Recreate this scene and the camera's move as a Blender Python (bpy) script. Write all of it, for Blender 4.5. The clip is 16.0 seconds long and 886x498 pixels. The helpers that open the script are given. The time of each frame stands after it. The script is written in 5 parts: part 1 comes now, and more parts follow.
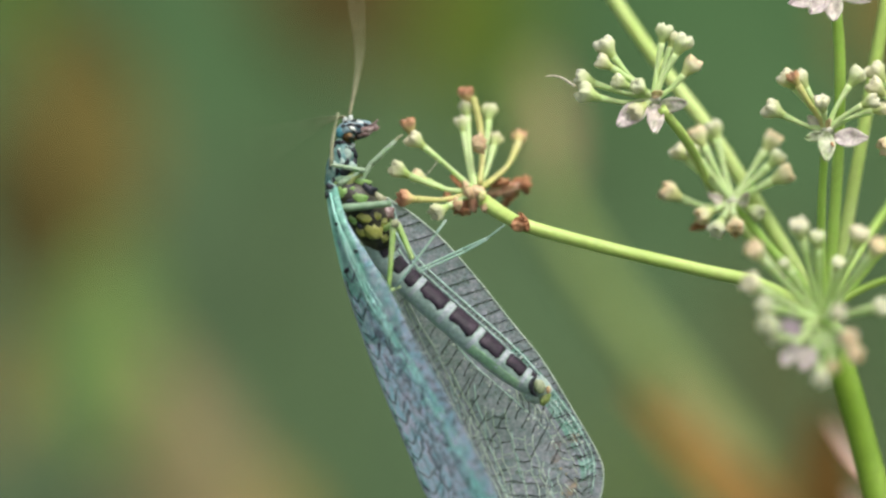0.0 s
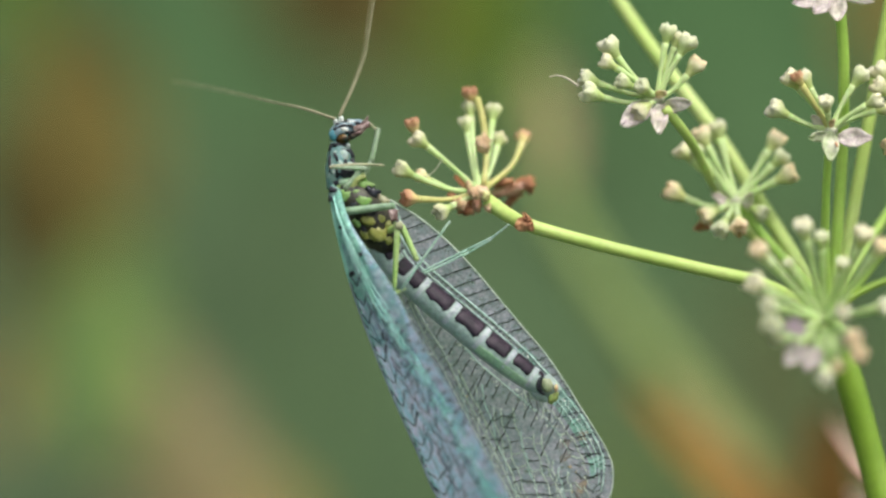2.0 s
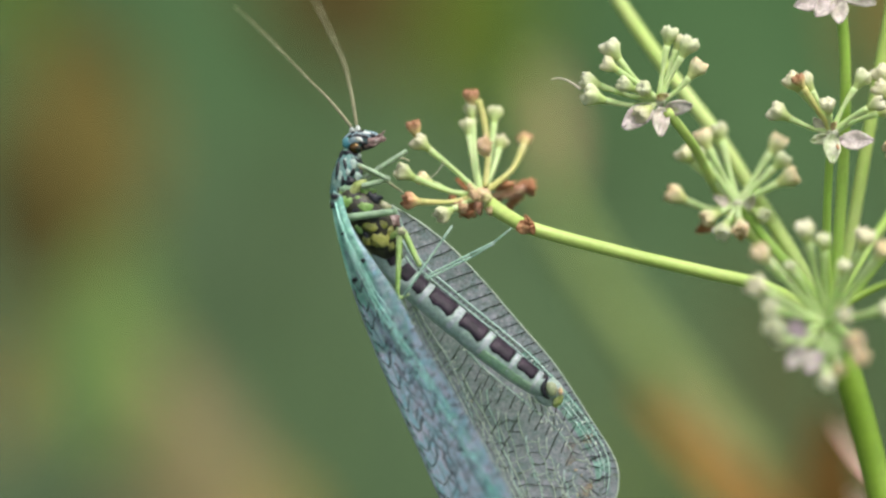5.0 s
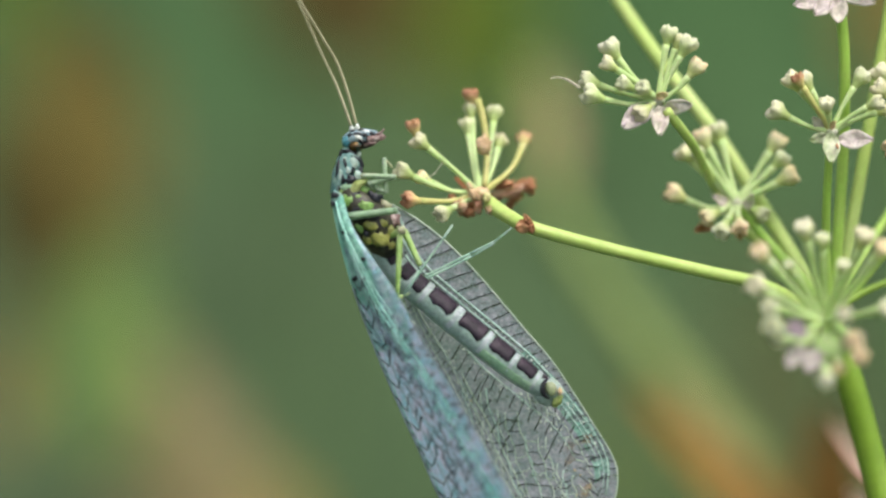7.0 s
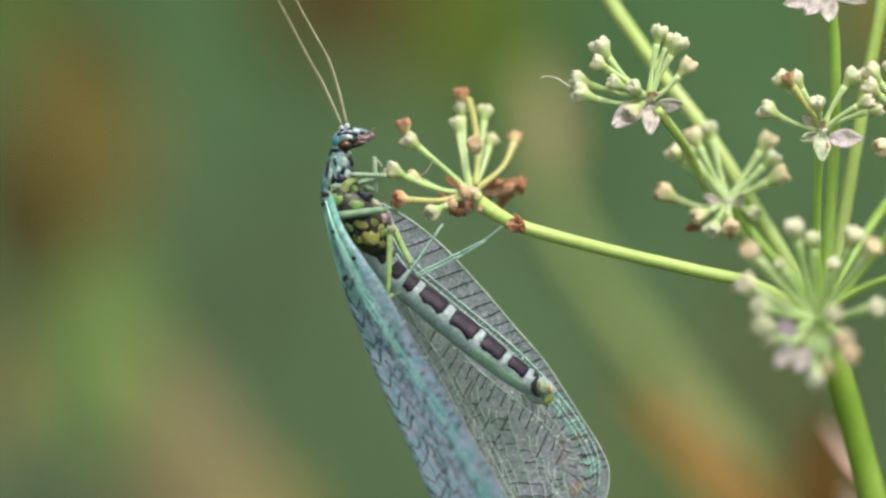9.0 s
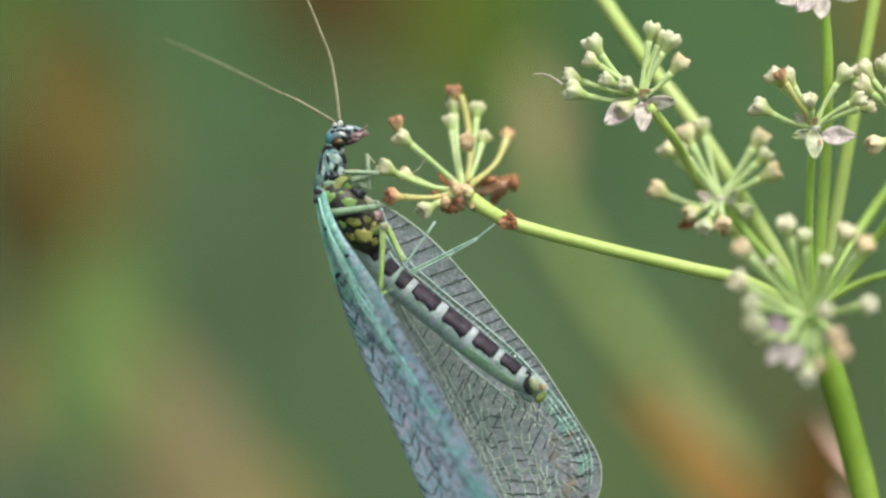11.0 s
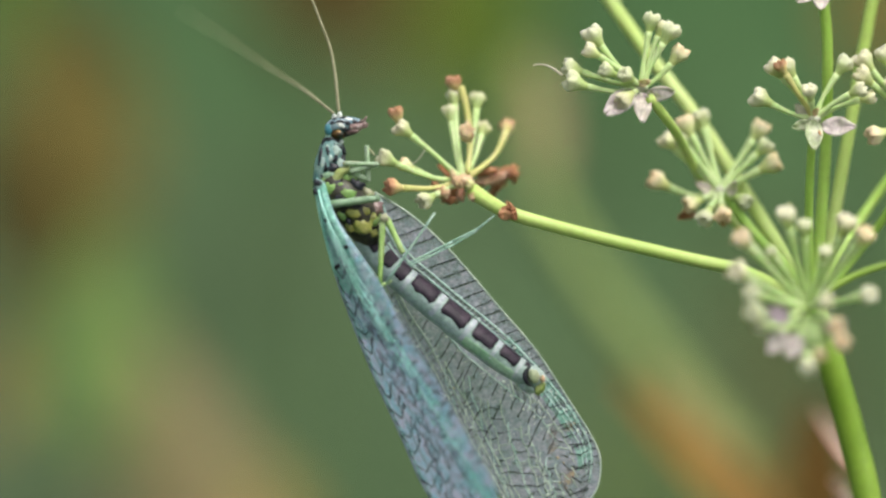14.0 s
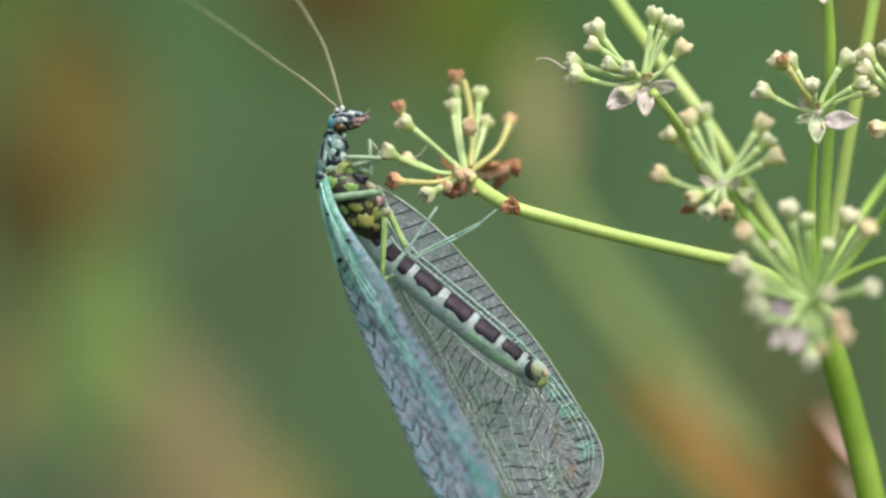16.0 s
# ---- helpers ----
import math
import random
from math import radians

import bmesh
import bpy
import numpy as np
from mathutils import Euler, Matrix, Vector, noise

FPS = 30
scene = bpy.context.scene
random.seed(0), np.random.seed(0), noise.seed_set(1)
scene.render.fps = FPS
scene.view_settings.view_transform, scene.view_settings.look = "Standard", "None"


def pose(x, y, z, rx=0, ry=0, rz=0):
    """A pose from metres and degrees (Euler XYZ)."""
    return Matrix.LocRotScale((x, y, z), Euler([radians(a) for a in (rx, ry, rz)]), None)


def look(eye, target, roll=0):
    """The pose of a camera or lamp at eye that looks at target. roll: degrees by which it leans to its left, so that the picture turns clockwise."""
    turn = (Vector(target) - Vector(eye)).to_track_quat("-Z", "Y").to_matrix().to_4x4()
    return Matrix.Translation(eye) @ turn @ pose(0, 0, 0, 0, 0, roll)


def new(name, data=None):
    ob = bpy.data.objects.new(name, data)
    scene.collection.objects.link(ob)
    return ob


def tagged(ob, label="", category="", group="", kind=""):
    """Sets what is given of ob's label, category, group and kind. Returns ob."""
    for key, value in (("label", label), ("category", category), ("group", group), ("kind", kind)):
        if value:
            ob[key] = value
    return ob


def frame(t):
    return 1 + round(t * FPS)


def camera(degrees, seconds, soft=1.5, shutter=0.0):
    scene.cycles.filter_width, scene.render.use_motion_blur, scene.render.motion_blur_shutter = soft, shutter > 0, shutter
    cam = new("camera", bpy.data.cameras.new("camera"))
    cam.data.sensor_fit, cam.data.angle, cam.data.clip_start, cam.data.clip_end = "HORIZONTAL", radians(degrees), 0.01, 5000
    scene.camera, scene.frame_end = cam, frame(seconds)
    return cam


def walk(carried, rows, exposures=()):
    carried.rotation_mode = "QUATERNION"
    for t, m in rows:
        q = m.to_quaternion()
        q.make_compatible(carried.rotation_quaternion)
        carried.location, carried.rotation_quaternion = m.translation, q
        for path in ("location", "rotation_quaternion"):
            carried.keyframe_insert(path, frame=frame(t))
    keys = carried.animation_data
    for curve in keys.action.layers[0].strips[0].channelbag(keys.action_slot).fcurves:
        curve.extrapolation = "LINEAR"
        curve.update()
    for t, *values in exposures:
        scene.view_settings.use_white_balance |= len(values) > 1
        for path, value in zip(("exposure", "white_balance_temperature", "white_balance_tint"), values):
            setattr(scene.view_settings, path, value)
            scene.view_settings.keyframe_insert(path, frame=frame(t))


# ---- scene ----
# A lacewing on a small umbel: a close view, about 27 mm across, from 157 mm away.
U = 0.0000175          # one plan unit, in metres; the plan's origin is its upper left corner
REACH = 0.157          # from the eye to the lacewing
EYE = 0.62             # the eye's height over the ground

cam = camera(9.99, 16.0, soft=2.5, shutter=0.75)
cam.data.dof.use_dof = True
cam.data.dof.focus_distance = REACH
cam.data.dof.aperture_fstop = 30.0

# seconds; how far the eye is off its middle place, in degrees as seen from the lacewing: to the left and up
AIM = [
    (0.0, -0.054, -0.0195), (0.5, -0.0099, 0.0), (1.0, -0.0195, 0.0099), (1.5, 0.0, 0.0), (2.0, -0.0096, -0.0195),
    (2.5, 0.0198, -0.0489), (3.0, 0.0198, -0.0294), (3.5, 0.0, -0.0192), (4.0, 0.0048, 0.0294), (5.2, 0.008, 0.004),
    (6.5, 0.0096, -0.0192), (7.0, 0.0, 0.0), (7.5, 0.0294, -0.0294), (8.0, 0.0198, -0.1077), (8.5, -0.0102, -0.0684),
    (9.0, -0.1077, -0.0096), (10.2, -0.165, -0.03), (11.5, -0.2056, -0.0732), (12.0, -0.1762, -0.1861),
    (12.5, -0.1762, -0.1813), (13.0, -0.1666, -0.1909), (13.5, -0.1762, -0.1519), (14.0, -0.1957, -0.1471),
    (14.5, -0.2155, -0.1471), (15.0, -0.1957, -0.1368), (15.5, -0.1957, -0.1957), (16.0, -0.1662, -0.2155),
]
walk(cam, [(t, pose(-radians(left) * REACH, -REACH, EYE + radians(up) * REACH, 90, 0, 0)) for t, left, up in AIM])

# ---- light: a bright, thinly clouded sky ----
world = bpy.data.worlds.new("world")
scene.world = world
world.use_nodes = True
SUN_UP, SUN_TURN = radians(58), radians(150)
sky = world.node_tree.nodes.new("ShaderNodeTexSky")
sky.sky_type, sky.sun_disc = "NISHITA", False
sky.sun_elevation, sky.sun_rotation = SUN_UP, SUN_TURN
sky.dust_density, sky.ozone_density = 4.0, 1.0
back = world.node_tree.nodes["Background"]
grey = world.node_tree.nodes.new("ShaderNodeRGBToBW")          # thin cloud takes most of the blue out of the sky
cloud = world.node_tree.nodes.new("ShaderNodeMix")
cloud.data_type = "RGBA"
cloud.inputs[0].default_value = 0.75
world.node_tree.links.new(sky.outputs[0], grey.inputs[0])
world.node_tree.links.new(sky.outputs[0], cloud.inputs[6])
world.node_tree.links.new(grey.outputs[0], cloud.inputs[7])
world.node_tree.links.new(cloud.outputs[2], back.inputs[0])
back.inputs[1].default_value = 0.155
sun = new("sun", bpy.data.lights.new("sun", "SUN"))
sun.data.energy, sun.data.angle, sun.data.color = 1.25, radians(30), (1.0, 0.95, 0.84)
sun_way = Vector((math.sin(SUN_TURN) * math.cos(SUN_UP), math.cos(SUN_TURN) * math.cos(SUN_UP), math.sin(SUN_UP)))
sun.matrix_world = look(sun_way * 5, (0, 0, 0))
scene.view_settings.exposure = 0.7


# ---- materials ----
def tree(name, rough=0.5, spec=0.4):
    m = bpy.data.materials.new(name)
    m.use_nodes = True
    n, l = m.node_tree.nodes, m.node_tree.links
    b = n["Principled BSDF"]
    b.inputs["Roughness"].default_value = rough
    b.inputs["Specular IOR Level"].default_value = spec
    return m, n, l, b


def ramp(n, stops, mode="LINEAR"):
    r = n.new("ShaderNodeValToRGB")
    r.color_ramp.interpolation = mode
    while len(r.color_ramp.elements) < len(stops):
        r.color_ramp.elements.new(0.5)
    for e, (p, c) in zip(r.color_ramp.elements, stops):
        e.position, e.color = p, (*c, 1)
    return r


def noise_at(n, l, scale, detail=3.0, rough=0.55):
    co = n.new("ShaderNodeTexCoord")
    t = n.new("ShaderNodeTexNoise")
    t.inputs["Scale"].default_value, t.inputs["Detail"].default_value, t.inputs["Roughness"].default_value = scale, detail, rough
    l.new(co.outputs["Object"], t.inputs["Vector"])
    return t


def mixed(n, l, fac, a, b, mode="MIX"):
    m = n.new("ShaderNodeMix")
    m.data_type, m.blend_type = "RGBA", mode
    for socket, value in ((m.inputs[0], fac), (m.inputs[6], a), (m.inputs[7], b)):
        if isinstance(value, (int, float)):
            socket.default_value = value
        elif isinstance(value, tuple):
            socket.default_value = (*value, 1)
        else:
            l.new(value, socket)
    return m.outputs[2]


def bumped(n, l, b, height, depth, strength=0.5):
    bump = n.new("ShaderNodeBump")
    bump.inputs["Strength"].default_value, bump.inputs["Distance"].default_value = strength, depth
    l.new(height, bump.inputs["Height"])
    l.new(bump.outputs[0], b.inputs["Normal"])


def mottled(name, low, mid, high, broad, fine, rough=0.5, depth=0.00003, soft=0.0, spec=0.4, strength=0.5, grain=0.28):
    """A surface whose colour varies at a broad and at a fine scale, with fine relief."""
    m, n, l, b = tree(name, rough, spec)
    a, f = noise_at(n, l, broad), noise_at(n, l, fine, 4)
    r1 = ramp(n, [(0.3, low), (0.5, mid), (0.72, high)])
    l.new(a.outputs[0], r1.inputs[0])
    r2 = ramp(n, [(0.3, (1 - grain,) * 3), (0.7, (1 + grain * 0.4,) * 3)])
    l.new(f.outputs[0], r2.inputs[0])
    l.new(mixed(n, l, 1.0, r1.outputs[0], r2.outputs[0], "MULTIPLY"), b.inputs["Base Color"])
    bumped(n, l, b, f.outputs[0], depth, strength)
    if soft:
        b.inputs["Subsurface Weight"].default_value = soft
        b.inputs["Subsurface Radius"].default_value = (0.6, 1.0, 0.4)
        b.inputs["Subsurface Scale"].default_value = 0.0002
    return m


def bud_skin(name, foot, waist, top, tip):
    """Green at the ovary, pale on the folded petals; each bud a little different."""
    m, n, l, b = tree(name, 0.55, 0.3)
    co = n.new("ShaderNodeTexCoord")
    sep = n.new("ShaderNodeSeparateXYZ")
    l.new(co.outputs["Object"], sep.inputs[0])
    t = n.new("ShaderNodeTexNoise")
    t.inputs["Scale"].default_value, t.inputs["Detail"].default_value = 1.6, 3
    l.new(co.outputs["Object"], t.inputs["Vector"])
    add = n.new("ShaderNodeMath")
    add.operation = "MULTIPLY_ADD"
    add.inputs[1].default_value, add.inputs[2].default_value = 0.9, -0.45
    l.new(t.outputs[0], add.inputs[0])
    put = n.new("ShaderNodeMath")
    l.new(sep.outputs[2], put.inputs[0])
    l.new(add.outputs[0], put.inputs[1])
    run = n.new("ShaderNodeMapRange")
    run.inputs[1].default_value, run.inputs[2].default_value = -2.2, 1.0
    l.new(put.outputs[0], run.inputs[0])
    r = ramp(n, [(0.0, foot), (0.42, waist), (0.66, top), (0.95, tip)])
    l.new(run.outputs[0], r.inputs[0])
    info = n.new("ShaderNodeObjectInfo")
    vary = ramp(n, [(0.0, (0.92, 0.97, 0.86)), (0.5, (1.0, 1.0, 1.0)), (1.0, (1.03, 0.97, 0.92))])
    l.new(info.outputs["Random"], vary.inputs[0])
    f = n.new("ShaderNodeTexNoise")
    f.inputs["Scale"].default_value = 6
    l.new(co.outputs["Object"], f.inputs["Vector"])
    shade = ramp(n, [(0.3, (0.82, 0.8, 0.76)), (0.7, (1.08, 1.08, 1.08))])
    l.new(f.outputs[0], shade.inputs[0])
    c = mixed(n, l, 1.0, r.outputs[0], vary.outputs[0], "MULTIPLY")
    l.new(mixed(n, l, 1.0, c, shade.outputs[0], "MULTIPLY"), b.inputs["Base Color"])
    bumped(n, l, b, f.outputs[0], 0.00004, 0.6)
    b.inputs["Subsurface Weight"].default_value = 0.35
    b.inputs["Subsurface Radius"].default_value = (0.8, 0.8, 0.5)
    b.inputs["Subsurface Scale"].default_value = 0.00015
    return m


def wing_film(name, tint_a, tint_b, cover_low, cover_high, size, ripple=0.7, patch=2.3):
    """A clear film that lets most light through, with a pale sheen."""
    m, n, l, b = tree(name, 0.36, 0.45)
    a = noise_at(n, l, size, 3)
    r = ramp(n, [(0.35, tint_a), (0.65, tint_b)])
    l.new(a.outputs[0], r.inputs[0])
    fleck = ramp(n, [(0.32, (0.72, 0.74, 0.76)), (0.52, (1.0, 1.0, 1.0)), (0.68, (1.25, 1.22, 1.2))])
    l.new(noise_at(n, l, size * 3.4, 3, 0.7).outputs[0], fleck.inputs[0])
    skin = mixed(n, l, 1.0, r.outputs[0], fleck.outputs[0], "MULTIPLY")
    l.new(skin, b.inputs["Base Color"])
    f = noise_at(n, l, size * 2.3, 4)
    bumped(n, l, b, f.outputs[0], 0.00008, ripple)
    run = n.new("ShaderNodeMapRange")
    run.inputs[1].default_value, run.inputs[2].default_value = 0.3, 0.7
    run.inputs[3].default_value, run.inputs[4].default_value = cover_low, cover_high
    l.new(noise_at(n, l, size * patch, 3).outputs[0], run.inputs[0])
    clear = n.new("ShaderNodeBsdfTransparent")
    clear.inputs[0].default_value = (0.95, 0.96, 0.97, 1)
    lit = n.new("ShaderNodeBsdfTranslucent")          # the film glows a little when lit from behind
    l.new(skin, lit.inputs[0])
    body = n.new("ShaderNodeMixShader")
    body.inputs[0].default_value = 0.35
    l.new(b.outputs[0], body.inputs[1])
    l.new(lit.outputs[0], body.inputs[2])
    mix = n.new("ShaderNodeMixShader")
    l.new(run.outputs[0], mix.inputs[0])
    l.new(clear.outputs[0], mix.inputs[1])
    l.new(body.outputs[0], mix.inputs[2])
    l.new(mix.outputs[0], n["Material Output"].inputs[0])
    return m


def foliage(name, low, mid, high, rough=0.55):
    """Leaves or grains, each of its own shade."""
    m, n, l, b = tree(name, rough, 0.3)
    g = n.new("ShaderNodeNewGeometry")
    r = ramp(n, [(0.0, low), (0.5, mid), (1.0, high)])
    l.new(g.outputs["Random Per Island"], r.inputs[0])
    f = noise_at(n, l, 150, 3)
    shade = ramp(n, [(0.3, (0.8, 0.8, 0.8)), (0.7, (1.1, 1.1, 1.1))])
    l.new(f.outputs[0], shade.inputs[0])
    l.new(mixed(n, l, 1.0, r.outputs[0], shade.outputs[0], "MULTIPLY"), b.inputs["Base Color"])
    lit = n.new("ShaderNodeBsdfTranslucent")          # leaves let part of the light through
    l.new(r.outputs[0], lit.inputs[0])
    mix = n.new("ShaderNodeMixShader")
    mix.inputs[0].default_value = 0.42
    l.new(b.outputs[0], mix.inputs[1])
    l.new(lit.outputs[0], mix.inputs[2])
    l.new(mix.outputs[0], n["Material Output"].inputs[0])
    return m


STEM = mottled("fresh_green_stem", (0.27, 0.47, 0.07), (0.35, 0.54, 0.10), (0.43, 0.59, 0.15), 250, 5000, 0.4, 0.00001, 0.2, grain=0.1)
STEM_PALE = mottled("pale_green_stem", (0.38, 0.52, 0.12), (0.46, 0.59, 0.17), (0.55, 0.65, 0.26), 250, 5000, 0.38, 0.00001, 0.2, grain=0.1)
STEM_DARK = mottled("thick_stem_green", (0.16, 0.28, 0.025), (0.22, 0.35, 0.04), (0.29, 0.42, 0.06), 250, 4000, 0.35, 0.00001, 0.1, grain=0.1)
PEDICEL = mottled("pedicel_green", (0.40, 0.54, 0.21), (0.49, 0.62, 0.28), (0.56, 0.67, 0.36), 600, 6000, 0.45, 0.00001, 0.3, grain=0.12)
PEDICEL_DRY = mottled("dry_straw_pedicel", (0.46, 0.44, 0.14), (0.54, 0.52, 0.20), (0.60, 0.56, 0.28), 600, 6000, 0.5, 0.00001, 0.2, grain=0.12)
WITHERED = mottled("withered_brown", (0.20, 0.075, 0.032), (0.39, 0.17, 0.08), (0.56, 0.32, 0.17), 2500, 9000, 0.7, 0.00004, 0.1)
FLANK = mottled("mint_green_flank", (0.19, 0.35, 0.21), (0.27, 0.43, 0.27), (0.35, 0.49, 0.35), 1500, 9000, 0.35, 0.00002, 0.2)
PINK_DRY = mottled("pinkish_dry_petal", (0.40, 0.17, 0.10), (0.56, 0.31, 0.21), (0.68, 0.47, 0.34), 2800, 9000, 0.65, 0.00004, 0.3)
TAN = mottled("tan_dry_bract", (0.44, 0.27, 0.15), (0.56, 0.40, 0.24), (0.64, 0.52, 0.34), 2500, 9000, 0.7, 0.00004, 0.3)
SALMON = mottled("salmon_dry_sheath", (0.42, 0.21, 0.15), (0.56, 0.36, 0.28), (0.66, 0.52, 0.42), 2500, 9000, 0.6, 0.00003, 0.3)
PETAL = mottled("lilac_white_petal", (0.36, 0.30, 0.28), (0.53, 0.46, 0.44), (0.68, 0.63, 0.57), 5200, 9000, 0.55, 0.00003, 0.3)
LILAC = mottled("lilac_grey_petal", (0.36, 0.31, 0.30), (0.46, 0.40, 0.385), (0.55, 0.50, 0.46), 4200, 9000, 0.55, 0.00003, 0.3)
MAUVE = mottled("dull_mauve_petal", (0.17, 0.12, 0.16), (0.23, 0.17, 0.21), (0.30, 0.24, 0.27), 4200, 9000, 0.55, 0.00003, 0.3)
PETAL_WHITE = mottled("white_petal", (0.44, 0.37, 0.32), (0.56, 0.50, 0.44), (0.68, 0.64, 0.56), 4200, 9000, 0.55, 0.00003, 0.3)
SEPAL = mottled("pale_green_bract", (0.35, 0.42, 0.22), (0.5, 0.54, 0.36), (0.62, 0.6, 0.5), 2600, 9000, 0.6, 0.00003, 0.2)
CREAM = bud_skin("cream_bud", (0.40, 0.52, 0.17), (0.50, 0.60, 0.27), (0.62, 0.65, 0.42), (0.66, 0.66, 0.50))
GREENISH = bud_skin("greenish_bud", (0.36, 0.48, 0.15), (0.45, 0.55, 0.24), (0.56, 0.58, 0.36), (0.61, 0.59, 0.44))
PINKISH = bud_skin("peach_bud", (0.45, 0.54, 0.20), (0.60, 0.64, 0.31), (0.72, 0.67, 0.45), (0.74, 0.58, 0.38))
BROWN_BUD = bud_skin("brown_bud", (0.50, 0.52, 0.18), (0.62, 0.52, 0.24), (0.54, 0.33, 0.19), (0.36, 0.17, 0.10))
HAIR = mottled("pale_hair", (0.5, 0.45, 0.36), (0.6, 0.55, 0.45), (0.7, 0.66, 0.56), 1500, 9000, 0.5, 0.00001)

INK = mottled("blue_black_cuticle", (0.006, 0.008, 0.014), (0.014, 0.016, 0.024), (0.03, 0.034, 0.045), 4000, 12000, 0.35, 0.00002)
TEAL = mottled("teal_blue_cuticle", (0.02, 0.11, 0.15), (0.045, 0.19, 0.24), (0.10, 0.30, 0.34), 5000, 12000, 0.3, 0.00002, spec=0.6)
PALE_PATCH = mottled("pale_mint_patch", (0.28, 0.42, 0.36), (0.38, 0.50, 0.44), (0.48, 0.56, 0.50), 3000, 12000, 0.35, 0.00002, 0.2)
VALVE = mottled("pale_olive_cuticle", (0.20, 0.25, 0.13), (0.30, 0.34, 0.20), (0.40, 0.42, 0.28), 3000, 9000, 0.35, 0.00002, 0.1)
PLATE_GREEN = mottled("leaf_green_plate", (0.11, 0.25, 0.05), (0.19, 0.33, 0.09), (0.29, 0.41, 0.16), 2600, 9000, 0.3, 0.00002, 0.2)
PLATE_YELLOW = mottled("olive_yellow_plate", (0.14, 0.16, 0.03), (0.26, 0.27, 0.06), (0.37, 0.37, 0.13), 2600, 9000, 0.35, 0.00002, 0.2)
VEIN_SILVER = mottled("silvery_mint_vein", (0.34, 0.54, 0.48), (0.48, 0.67, 0.62), (0.62, 0.76, 0.72), 1500, 9000, 0.3, 0.00001)
VEIN_SLATE = mottled("blue_grey_vein", (0.16, 0.22, 0.27), (0.24, 0.32, 0.37), (0.34, 0.42, 0.47), 1500, 9000, 0.35, 0.00001)
THORAX = mottled("dark_brown_cuticle", (0.010, 0.009, 0.006), (0.025, 0.022, 0.013), (0.06, 0.06, 0.03), 3000, 9000, 0.4, 0.00003)
NECK = mottled("mint_blue_cuticle", (0.07, 0.18, 0.20), (0.15, 0.29, 0.27), (0.28, 0.40, 0.35), 3400, 12000, 0.35, 0.00003, 0.1)
FACE = mottled("blue_white_cuticle", (0.07, 0.17, 0.22), (0.20, 0.30, 0.34), (0.42, 0.47, 0.48), 5200, 12000, 0.3, 0.00003, 0.1, spec=0.6)
MOUTH = mottled("reddish_mouthparts", (0.06, 0.035, 0.035), (0.24, 0.15, 0.14), (0.46, 0.38, 0.36), 6000, 15000, 0.4, 0.00002)
WHITE_KNOB = mottled("white_scape", (0.6, 0.64, 0.6), (0.7, 0.74, 0.7), (0.78, 0.8, 0.76), 4000, 12000, 0.45, 0.00001)
EYE_SKIN, _n, _l, _b = tree("bronze_eye", 0.16, 0.8)
_e = noise_at(_n, _l, 3600, 2)
_r = ramp(_n, [(0.3, (0.02, 0.10, 0.09)), (0.45, (0.03, 0.02, 0.010)), (0.66, (0.12, 0.065, 0.012)), (0.74, (0.02, 0.02, 0.015))])
_l.new(_e.outputs[0], _r.inputs[0])
_l.new(_r.outputs[0], _b.inputs["Base Color"])
_b.inputs["Metallic"].default_value = 0.7
bumped(_n, _l, _b, noise_at(_n, _l, 30000, 2).outputs[0], 0.00002, 0.4)
ANTENNA = mottled("straw_antenna", (0.24, 0.23, 0.13), (0.33, 0.31, 0.19), (0.42, 0.40, 0.26), 3000, 16000, 0.5, 0.00001)
BELLY = mottled("mint_grey_abdomen", (0.20, 0.29, 0.25), (0.28, 0.37, 0.33), (0.36, 0.44, 0.41), 1200, 9000, 0.35, 0.00002, 0.2)
BELLY_GREEN = mottled("green_abdomen_tip", (0.20, 0.28, 0.07), (0.30, 0.37, 0.11), (0.42, 0.45, 0.20), 1800, 9000, 0.35, 0.00002, 0.2)
PLATE = mottled("dark_plum_plate", (0.010, 0.008, 0.014), (0.026, 0.017, 0.028), (0.056, 0.038, 0.054), 3600, 12000, 0.5, 0.00003, spec=0.25)
BAND = mottled("white_membrane_band", (0.28, 0.33, 0.34), (0.36, 0.40, 0.42), (0.45, 0.49, 0.52), 2000, 9000, 0.4, 0.00002, 0.2)
LEG_MINT = mottled("mint_leg", (0.24, 0.42, 0.34), (0.33, 0.50, 0.42), (0.44, 0.58, 0.50), 1800, 12000, 0.35, 0.00001, 0.2)
LEG_DULL = mottled("dull_green_leg", (0.15, 0.25, 0.15), (0.21, 0.32, 0.20), (0.28, 0.39, 0.26), 1800, 12000, 0.4, 0.00001, 0.2)
LEG_PALE = mottled("grey_green_leg", (0.20, 0.31, 0.18), (0.28, 0.39, 0.25), (0.37, 0.47, 0.33), 1800, 12000, 0.4, 0.00001, 0.2)
LEG_GREEN = mottled("yellow_green_leg", (0.24, 0.40, 0.10), (0.33, 0.48, 0.16), (0.44, 0.56, 0.26), 1800, 12000, 0.35, 0.00001, 0.2)
TARSUS = mottled("brownish_tarsus", (0.26, 0.27, 0.16), (0.34, 0.34, 0.21), (0.42, 0.42, 0.29), 1800, 12000, 0.4, 0.00001, 0.2)
VEIN_MINT = mottled("mint_vein", (0.15, 0.44, 0.33), (0.25, 0.58, 0.46), (0.42, 0.70, 0.61), 1500, 9000, 0.3, 0.00001)
VEIN_PALE = mottled("pale_vein", (0.36, 0.47, 0.39), (0.49, 0.58, 0.49), (0.64, 0.69, 0.61), 1500, 9000, 0.3, 0.00001)
